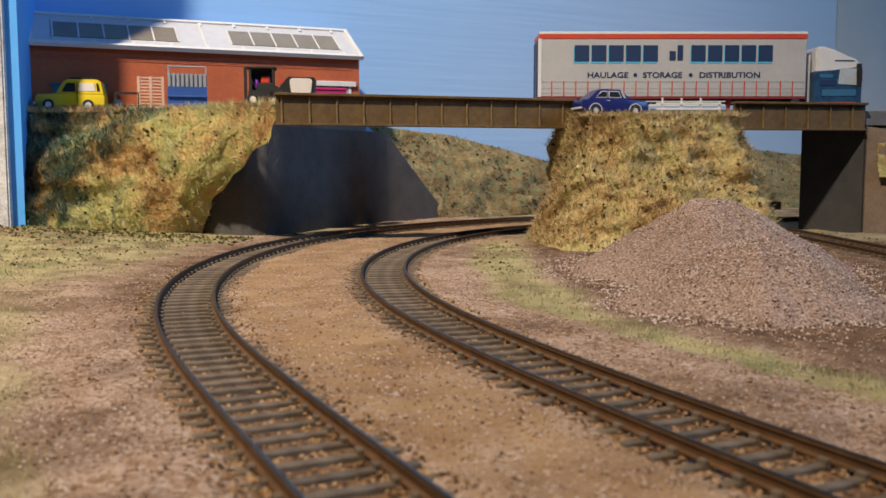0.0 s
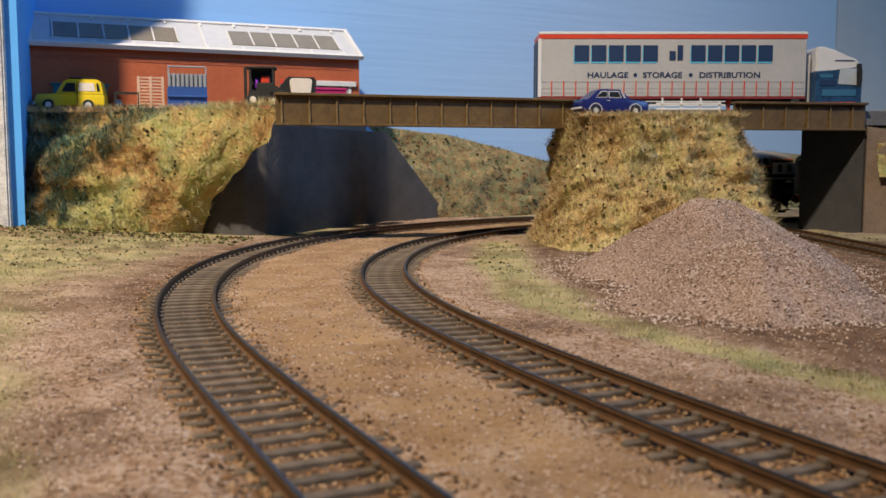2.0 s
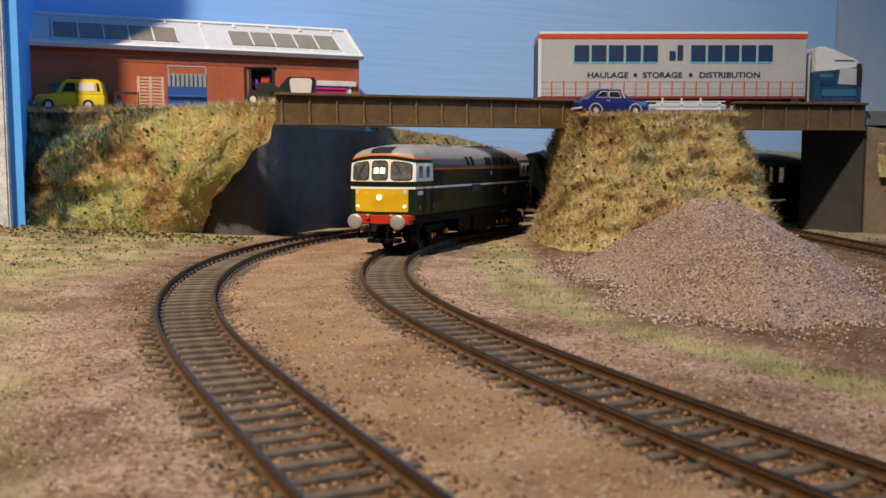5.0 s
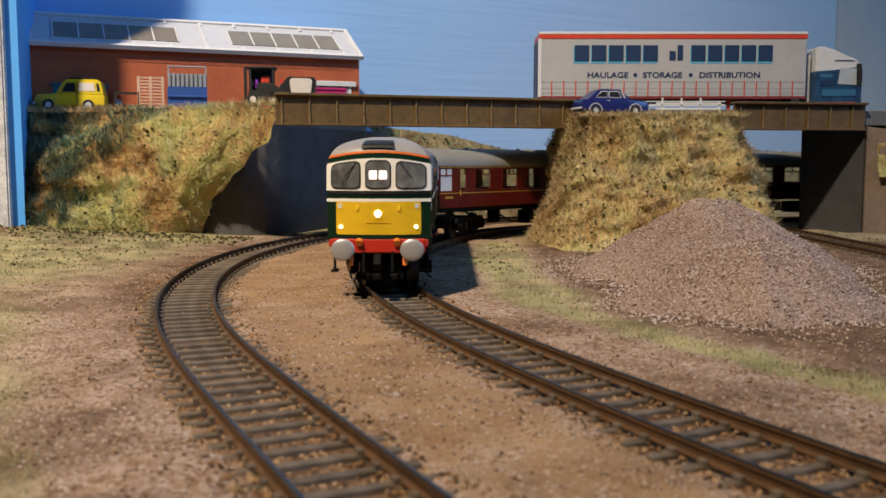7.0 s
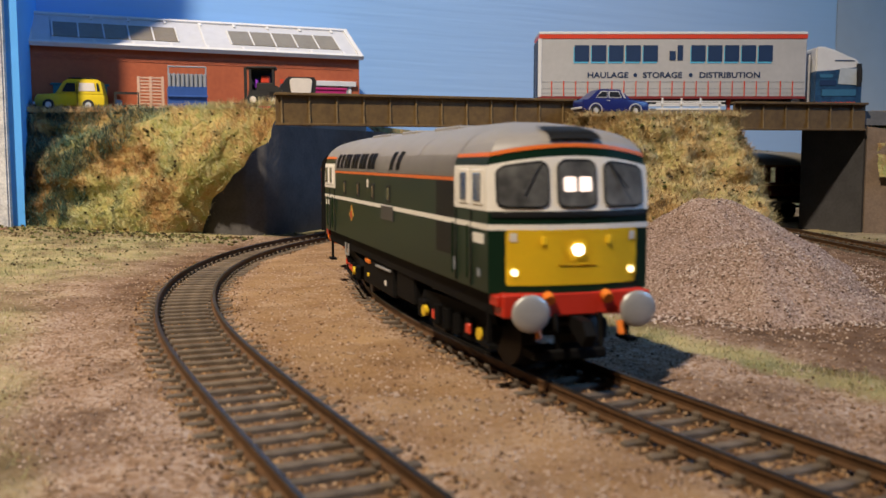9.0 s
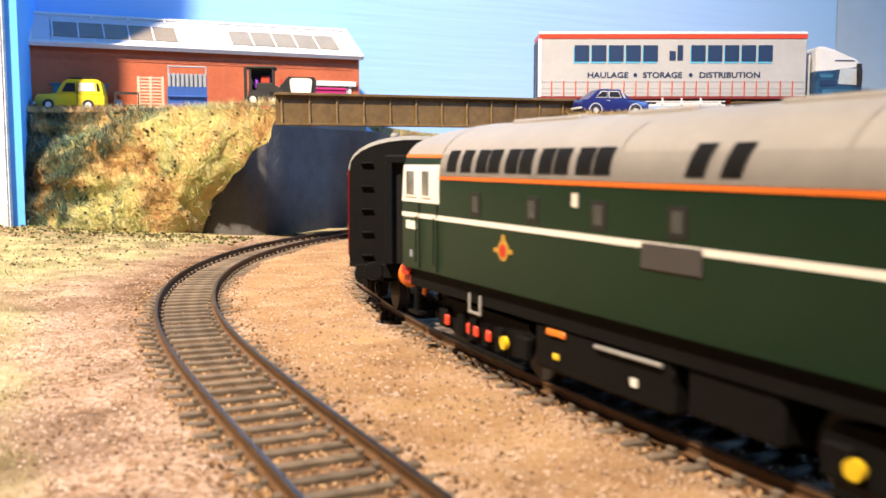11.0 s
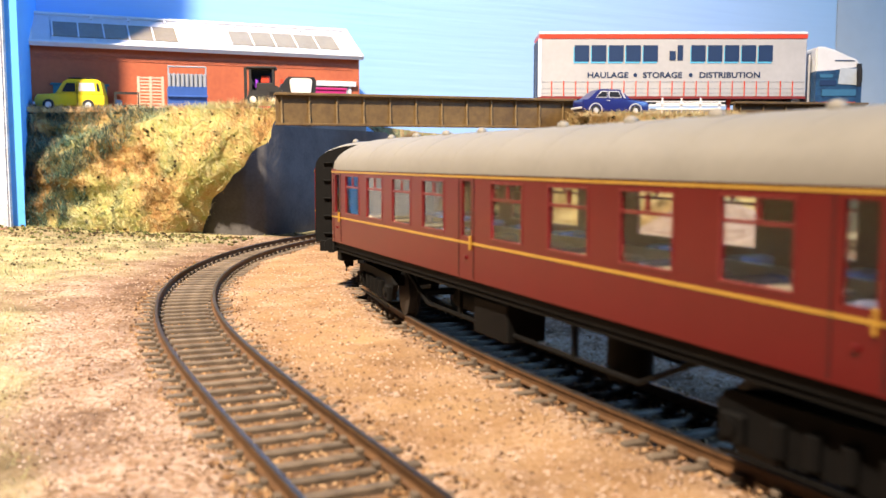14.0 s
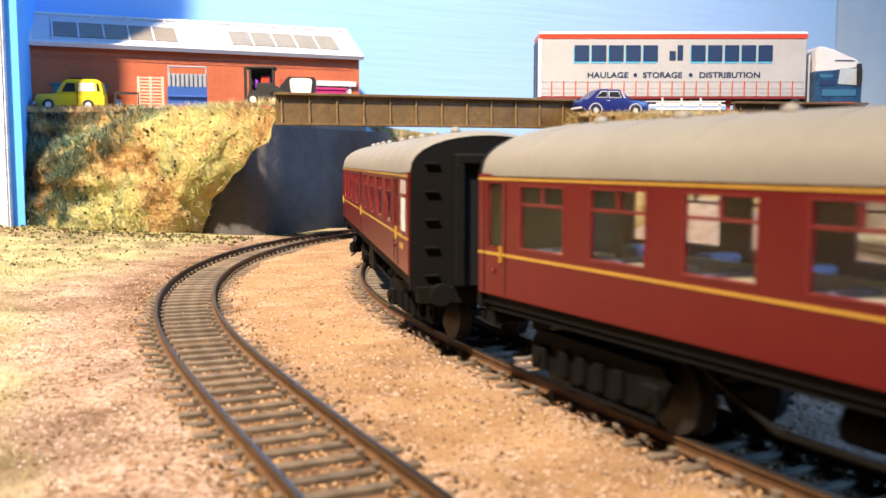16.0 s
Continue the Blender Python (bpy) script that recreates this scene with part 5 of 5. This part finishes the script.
            part("step", B(min(s * 86, s * 92), max(s * 86, s * 92), y * 1.36 - 1, y * 1.36 + 1, 5.4, 6.2), M_UNDER, t)
            part("step_hanger", B(s * 89 - 0.5, s * 89 + 0.5, y * 1.36 - 0.4, y * 1.36 + 0.4, 6, 13.5), M_UNDER, t)
        part("coupling", prism(bmesh.new(), [(s * 96, 12.5), (s * 102, 12), (s * 104, 9.5), (s * 102, 7), (s * 96, 10)], -1.1, 1.1, "y"), M_UNDER, t)
        part("snow_guard", B(min(s * 88, s * 95), max(s * 88, s * 95), -8, 8, 3.0, 5.2, 0.4), M_UNDER, t)
        for side in (-1, 1):
            for x0, x1 in ((76.0, 81.8), (84.4, 91.0)):
                a, c = sorted((s * x0, s * x1))
                f = side_plate("cab_side_window", a, c, 34.2, 41.4, 0.32, M_LOCO_WHITE, t, side, "cab side window", 0.25)
                side_plate("glass_pane", a + 0.9, c - 0.9, 34.9, 40.7, 0.5, M_CABGLASS_SHEEN, f, side, "", 0.25)
            for x in (83.2, 73.2):
                side_plate("door_seam", s * x - 0.14, s * x + 0.14, 17.5, 33, 0.2, M_SEAL, t, side)
                part("handrail", cyl(bmesh.new(), (s * x, side * (HALF + 0.9), 19), (s * x, side * (HALF + 0.9), 30), 0.22, n=6), M_LOCO_GREEN, t)
            a, c = sorted((s * 84.6, s * 91.0))
            side_plate("number_bar", a, c, 26.6, 28.6, 0.12, M_LOCO_WHITE, t, side, "white printed bar")
            side_plate("data_panel", s * 88 - 0.7, s * 88 + 0.7, 19.8, 21.4, 0.1, M_STEELGREY, t, side, "small grey printed panel")
            if s > 0:
                side_plate("data_panel", s * 71.2 - 0.9, s * 71.2 + 0.9, 19.6, 22.2, 0.1, M_STEELGREY, t, side, "small pale printed panel")
    for side in (-1, 1):
        # between the cabs the roof comes further down the sides
        roof_patch("roof_side", -71.8, 71.8, 39.6, 44.4, side, M_LOCO_ROOF, t, out=0.08, label="grey lower roof side")
        side_plate("orange_line", -71.8, 71.8, 38.8, 39.55, 0.12, M_LOCO_ORANGE, t, side, "thin orange line under the roof")
        side_plate("louvre_panel", 58.0, 71.6, 22.5, 38.7, 0.02, M_GRILLE, t, side, "black louvred panel behind the cab")
        for x in (10.8, -9.3, -30.8, -53.8):
            w = side_plate("body_window", x - 2.3, x + 2.3, 31.4, 36.4, 0.1, M_SEAL, t, side, "small dark body window", 0.3)
            side_plate("window_glass", x - 1.3, x + 1.3, 32.3, 35.6, 0.22, M_DARKGLASS, w, side)
        side_plate("notice_plate", -17.4, -15.6, 35.0, 37.4, 0.12, M_CREAM, t, side, "small cream notice plate")
        side_plate("nameplate", 2.5, 16.5, 26.4, 30.4, 0.3, M_PLATE, t, side, "dark plate across the stripe", 0.1)
        yy = side * HALF
        cr = part("crest", cyl(bmesh.new(), (-41.8, yy, 25.2), (-41.8, yy + side * 0.2, 25.2), 2.1, n=20), M_LINING, t, "small round gold and red crest")
        part("crest_disc", cyl(bmesh.new(), (-41.8, yy, 25.2), (-41.8, yy + side * 0.28, 25.2), 1.35, n=20), M_LOCO_RED, cr)
        for dx in (-2.9, 2.9):
            side_plate("crest_wing", -41.8 + dx - 0.8, -41.8 + dx + 0.8, 24.7, 25.6, 0.16, M_LINING, cr, side)
        side_plate("crest_crown", -42.5, -41.1, 27.2, 28.3, 0.16, M_LINING, cr, side)
        for x in (-68, -61, -54, -48.6, -41.5, -36.1, -29, -23.6, -16.5, -11.1):
            roof_patch("roof_grille", x, x + 4.9, 40.5, 45.2, side, M_GRILLE, t, out=0.2, label="dark roof side grille")
        for k in range(2):
            x = 12 + 7.4 * k
            roof_patch("roof_grille", x, x + 4.2, 40.5, 45.4, side, M_GRILLE, t, out=0.2, slant=0.3, label="dark roof side grille")
        for x in (-72.5, -5, 40, 72.5):
            roof_patch("roof_seam", x, x + 0.5, 44.8 if abs(x) > 72 else 39.8, 51.0, side, M_LOCO_ROOF, t, out=0.22)
    for x, l in ((-45, 26), (-8, 18), (30, 22)):
        part("roof_hatch", B(x - l / 2, x + l / 2, -6.5, 6.5, 50.6, 51.9, 0.4), M_LOCO_ROOF, t)
    part("fan_grille", cyl(bmesh.new(), (-45, 0, 51.7), (-45, 0, 52.3), 5.2, n=24), M_GRILLE, t)
    part("exhaust_port", B(24, 30, -2.2, 2.2, 51.7, 52.5, 0.2), M_GRILLE, t)
    part("solebar", B(-92, 92, -15.8, 15.8, 12.4, 17.2), M_UNDER, t)
    for x in (-59, -54):
        part("pipe_loop", cyl(bmesh.new(), (x, -16.2, 10.4), (x, -16.2, 14.4), 0.35, n=8), M_BUFFER, t, "pale bent pipe", smooth=True)
    part("pipe_loop", cyl(bmesh.new(), (-59.2, -16.2, 10.4), (-53.8, -16.2, 10.4), 0.35, n=8), M_BUFFER, t, "pale bent pipe", smooth=True)
    part("fuel_tank", B(-33, 8, -15.4, 15.4, 3.6, 12.6, 0.8), M_UNDER, t)
    part("battery_box", B(11, 30, -15.2, 15.2, 4.8, 12.6, 0.6), M_UNDER, t)
    part("tank_label", B(-2.2, -0.6, -15.7, -15.3, 6.4, 7.8), M_LOCO_WHITE, t, "small white label")
    part("drain_cap", B(-26, -24, -15.8, -15.3, 6.2, 7.4, 0.2), M_AXLE_Y, t, "small yellow cap")
    part("filler", B(-28, -22, -16.0, -15.2, 10.6, 11.8, 0.2), M_LOCO_HORN, t, "orange filler cap")
    part("air_reservoir", cyl(bmesh.new(), (-4, -13.6, 10), (8, -13.6, 10), 1.7, n=12), M_UNDER, t, smooth=True)
    part("white_pipe", cyl(bmesh.new(), (-12, -15.9, 11.2), (6, -15.9, 11.4), 0.4, n=6), M_BUFFER, t)
    for o in t.children_recursive:
        o.data.transform(Matrix.Translation((0, 0, 0.9 * MM)))
    for x, dots in ((58, ((-17, M_AXLE_Y), (-10.5, M_AXLE_R), (10.5, M_AXLE_R), (17, M_AXLE_Y))), (-58, ((-17, M_AXLE_R), (-4.5, M_AXLE_R), (-0.8, M_AXLE_R), (5.5, M_AXLE_R), (13, M_AXLE_Y)))):
        turning.append((t, bogie(t, x * 1.0, 40, 46, M_UNDER, dots, 6.7), x))
    return t


loco = locomotive()

WINDOWS = [84.0, 58.2, 33.2, 7.6, -34.0, -57.5, -81.0, -103.6]
DOORS = [102.0, -13.0, -120.5]


def coach_side(t, side):
    """One pierced side: panels below and above, pillars between the openings."""
    y0, y1 = (-18.5, -17.7) if side < 0 else (17.7, 18.5)
    z0, z1, zt, zb = 27.3, 39.5, 41.4, 17.7
    holes = sorted([(x - 7.6, x + 7.6) for x in WINDOWS] + [(x - 2.7, x + 2.7) for x in DOORS] + [(112.2, 121.8)])
    wall = part("side_wall", B(-127, 127, y0, y1, zb, z0), M_COACH, t, "maroon coach side")
    part("cantrail", B(-127, 127, y0, y1, z1, zt), M_COACH, wall)
    x = -127
    for a, c in holes + [(127, 127)]:
        part("window_pillar", B(x, a, y0, y1, z0, z1), M_COACH, wall)
        x = c
    ya, yb = (y0 - 0.12, y0 + 0.1) if side < 0 else (y1 - 0.1, y1 + 0.12)
    part("lining", B(-127, 127, ya, yb, 25.6, 26.15), M_LINING, wall, "thin yellow lining")
    part("lining", B(-127, 127, ya, yb, 40.2, 40.65), M_LINING, wall, "thin yellow lining")
    ym = (y0 + y1) / 2
    for x in WINDOWS:
        f = bmesh.new()
        for bx in ((x - 7.6, x - 7.2, z0, z1), (x + 7.2, x + 7.6, z0, z1), (x - 7.2, x + 7.2, z0, z0 + 0.4), (x - 7.2, x + 7.2, z1 - 0.4, z1)):
            box(f, bx[0], bx[1], y0 - (0.15 if side < 0 else -0.1), y1 - (0.1 if side < 0 else -0.15), bx[2], bx[3])
        w = part("window", f, M_SASH, t, "framed coach window with sliding top light")
        part("sash_bar", B(x - 7.2, x + 7.2, ym - 0.3, ym + 0.3, 35.6, 36.1), M_SASH, w)
        part("sash_bar", B(x - 0.3, x + 0.3, ym - 0.35, ym + 0.35, 36.2, z1 - 0.6), M_SASH, w)
        g = part("pane", B(x - 7.2, x + 7.2, ym - 0.12, ym + 0.12, z0 + 0.4, z1 - 0.4), M_GLASS, w)
        g.visible_shadow = False
    for x in DOORS:
        g = part("door_pane", B(x - 2.7, x + 2.7, ym - 0.12, ym + 0.12, z0, z1), M_GLASS, t)
        g.visible_shadow = False
        for dx in (-4.2, 4.2):
            part("door_seam", B(x + dx - 0.12, x + dx + 0.12, ya - 0.02, yb, 18.2, 40), M_SEAL, wall)
        part("door_handle", B(x + 2.6, x + 3.1, ya - (0.5 if side < 0 else -0.1), yb + (0.5 if side > 0 else -0.1), 24.4, 27.6, 0.1), M_LINING, wall, "brass handle")
        part("door_bump", B(x - 0.5, x + 0.5, ya - (0.4 if side < 0 else 0), yb + (0.4 if side > 0 else 0), 22.2, 23.0, 0.1), M_COACH, wall)
    f = part("toilet_window", B(112.2, 121.8, ym - 0.3, ym + 0.3, z0, z1), M_FROST, t, "frosted white window")
    part("toilet_bar", B(112.2, 121.8, ym - 0.45, ym + 0.45, 35.5, 36.2), M_SASH, f)
    part("toilet_bar", B(116.4, 117.6, ym - 0.45, ym + 0.45, 36.2, 39.5), M_SASH, f)
    part("number_bar", B(111, 118, ya - 0.01, yb, 22.9, 24.1), M_LINING, wall, "yellow printed bar")


def coach():
    t = thing("railway_coach", "maroon passenger coach with grey roof and yellow lining", "railway coach", None, "coaches of the train")
    for side in (-1, 1):
        coach_side(t, side)
    # roof: an arc with domed ends, ribs and shell ventilators
    def arc(x, k):
        w, h = 18.7 * (0.94 + 0.06 * k), 9.9 * (0.72 + 0.28 * k)
        return [(x, -w, 41.0)] + [(x, -w * math.cos(a), 41.4 + h * math.sin(a) ** 0.85) for a in np.linspace(0.02, math.pi - 0.02, 17)] + [(x, w, 41.0)]
    b = bmesh.new()
    loft(b, [arc(x, k) for x, k in ((-127.3, 0.0), (-126.4, 0.42), (-124, 0.72), (-120, 0.9), (-114, 1), (-60, 1), (0, 1), (60, 1), (114, 1), (120, 0.9), (124, 0.72), (126.4, 0.42), (127.3, 0.0))])
    roof = part("roof", b, M_COACH_ROOF, t, "grey-beige arched roof", smooth=True, sharp=50)
    for x in range(-110, 111, 22):
        rb = bmesh.new()
        loft(rb, [[(xx, y * 1.002, 41.4 + (z - 41.4) * 1.006) for _, y, z in arc(xx, 1)] for xx in (x - 0.2, x + 0.2)])
        part("roof_rib", rb, M_COACH_ROOF, roof)
    for x in WINDOWS + [116]:
        for y in (-5.5, 5.5) if x in WINDOWS[::2] else (-5.5,):
            vb = bmesh.new()
            bmesh.ops.create_uvsphere(vb, u_segments=12, v_segments=8, radius=1.0, matrix=Matrix.Translation((x, y, 51.0)) @ Matrix.Diagonal((1.7, 1.2, 1.1, 1)))
            part("roof_ventilator", vb, M_COACH_ROOF, roof, smooth=True)
    for s in (-1, 1):
        def X(a, c):
            return min(s * a, s * c), max(s * a, s * c)
        eb = bmesh.new()
        loft(eb, [[(x, y * 0.985, 41.2 + (z - 41.2) * 0.97) for _, y, z in arc(0, 0.55)] + [(x, 18.2, 14.5), (x, -18.2, 14.5)] for x in (s * 126.4, s * 128.0)])
        part("end_wall", eb, M_COACHEND, t, "matt black coach end")
        for y in (-7.2, 7.2):
            part("gangway_side", B(*X(127.9, 132.2), y - 1.1, y + 1.1, 15.5, 43.5, 0.3), M_COACHEND, t)
        part("gangway_top", B(*X(127.9, 132.2), -8.3, 8.3, 43, 45.6, 0.5), M_COACHEND, t)
        part("gangway_door", B(*X(127.9, 130.2), -6.1, 6.1, 15.5, 43.1, 0.1), M_GRILLE, t)
        for k in range(5):
            part("end_step", B(*X(127.9, 129.0), -14.8, -11.6, 17.5 + 6.4 * k, 18.0 + 6.4 * k, 0.1), M_COACHEND, t)
        part("end_pipe", cyl(bmesh.new(), (s * 128.5, 11.5, 15), (s * 128.5, 11.5, 44), 0.4, n=6), M_COACHEND, t)
        part("headstock", B(*X(124, 128.4), -16.5, 16.5, 11.2, 15.2, 0.2), M_UNDER, t)
        for y in (-11.4, 11.4):
            bf = part("buffer", cyl(bmesh.new(), (s * 128, y, 13.6), (s * 131.4, y, 13.6), 1.6, n=14), M_UNDER, t, smooth=True)
            part("buffer_head", cyl(bmesh.new(), (s * 131.2, y, 13.6), (s * 132.2, y, 13.6), 2.7, 2.4, n=18), M_UNDER, bf, smooth=True)
        part("coupling", B(*X(124, 134), -1.2, 1.2, 7.4, 9.2, 0.2), M_UNDER, t)
    part("floor", B(-126.4, 126.4, -17.6, 17.6, 15.6, 17.9), M_UNDER, t)
    part("solebar", B(-126, 126, -16.8, -15.6, 15.0, 17.7), M_UNDER, t)
    part("solebar", B(-126, 126, 15.6, 16.8, 15.0, 17.7), M_UNDER, t)
    part("battery_box", B(-16, 2, -15.4, -6, 5.2, 13.6, 0.4), M_UNDER, t)
    part("battery_box", B(18, 34, 6, 15.4, 5.2, 13.6, 0.4), M_UNDER, t)
    part("vacuum_cylinder", cyl(bmesh.new(), (40, -9, 5.4), (40, -9, 13.5), 4.2, n=18), M_UNDER, t, smooth=True)
    part("dynamo", cyl(bmesh.new(), (-44, -6, 9), (-30, -6, 9), 3, n=14), M_UNDER, t, smooth=True)
    for y in (-13.6, 13.6):
        part("truss_rod", cyl(bmesh.new(), (-50, y, 7.0), (50, y, 7.0), 0.55, n=8), M_UNDER, t)
        for s in (-1, 1):
            part("truss_rod", cyl(bmesh.new(), (s * 50, y, 7.0), (s * 66, y, 13.6), 0.55, n=8), M_UNDER, t)
            part("truss_post", B(s * 28 - 0.5, s * 28 + 0.5, y - 0.5, y + 0.5, 6.8, 13.6), M_UNDER, t)
    part("step_board", B(-124, 124, -17.2, -16.6, 14.4, 15.1), M_UNDER, t)
    # inside: partition, seats and tables in bays
    part("corridor_partition", B(-100, 100, 7.0, 7.5, 18, 26.5), M_TABLE, t)
    for x in [w + 12.4 for w in WINDOWS] + [-113]:
        if abs(x - 104) > 6:
            part("seat", B(x - 2.4, x + 2.4, -16.6, -2, 18, 27, 0.6), M_SEAT, t)
            part("seat", B(x - 2.4, x + 2.4, 8.5, 16.6, 18, 27, 0.6), M_SEAT, t)
    for x in WINDOWS:
        part("table", B(x - 4.5, x + 4.5, -17, -5, 26.2, 26.9, 0.1), M_TABLE, t, "pale table")
    for o in t.children_recursive:
        o.data.transform(Matrix.Diagonal((0.95, 1, 1, 1)))
    return t


def add_coach_bogies(t):
    for x in (88.5, -88.5):
        turning.append((t, bogie(t, x, 34, 42, M_UNDER, ((-17, M_UNDER), (17, M_UNDER)), 6.3, 12.6), x))


first_coach = coach()
coaches = [loco, first_coach] + [copy_thing(first_coach, Matrix()) for _ in range(2)]
for c in coaches[1:]:
    add_coach_bogies(c)


# ---- the train's run
RUN = [(0.0, 1010), (0.3, 1047), (1.2, 1154), (2.1, 1243.5), (3.0, 1320.5), (4.2, 1416.5), (5.6, 1521), (7.0, 1617), (8.0, 1684), (9.0, 1749.5), (10.5, 1848), (12.0, 1945.5), (13.0, 2008), (14.0, 2068), (15.0, 2131), (16.0, 2193.5)]


def run(t):
    """How far the locomotive's middle has come along its line, in millimetres."""
    k = 0
    while k < len(RUN) - 2 and t > RUN[k + 1][0]:
        k += 1

    def slope(i):
        a, b = RUN[max(0, i - 1)], RUN[min(len(RUN) - 1, i + 1)]
        return (b[1] - a[1]) / (b[0] - a[0])
    (t0, s0), (t1, s1) = RUN[k], RUN[k + 1]
    w = t1 - t0
    u = (t - t0) / w
    return ((1 + 2 * u) * (1 - u) ** 2 * s0 + u * (1 - u) ** 2 * w * slope(k) + u * u * (3 - 2 * u) * s1 + u * u * (u - 1) * w * slope(k + 1))


def riding(line, q, wheelbase):
    a, b = line.at(q + wheelbase / 2), line.at(q - wheelbase / 2)
    c, d = (a + b) / 2, a - b
    return c, math.atan2(d.y, d.x)


def motions():
    times = [i / 10 for i in range(161)]
    placed = {}
    for k, car in enumerate(coaches):
        base = 116.0 if k == 0 else 177.0
        back = 0 if k == 0 else 238.5 + 265 * (k - 1)
        placed[car.name] = (base, back)
        rows = []
        for t in times:
            c, h = riding(LINE_B, run(t) - back, base)
            rows.append((t, at(c.x, c.y, 0, 0, 0, math.degrees(h))))
        walk(car, rows)
    # each truck turns under its car with the bend of the line
    for car, truck, x in turning:
        base, back = placed[car.name]
        rows = []
        for t in times[::2]:
            q = run(t) - back
            turn = math.degrees(LINE_B.heading(q + x) - riding(LINE_B, q, base)[1])
            turn = (turn + 180) % 360 - 180
            rows.append((t, at(x, 0, 0, 0, 0, turn)))
        walk(truck, rows)


motions()
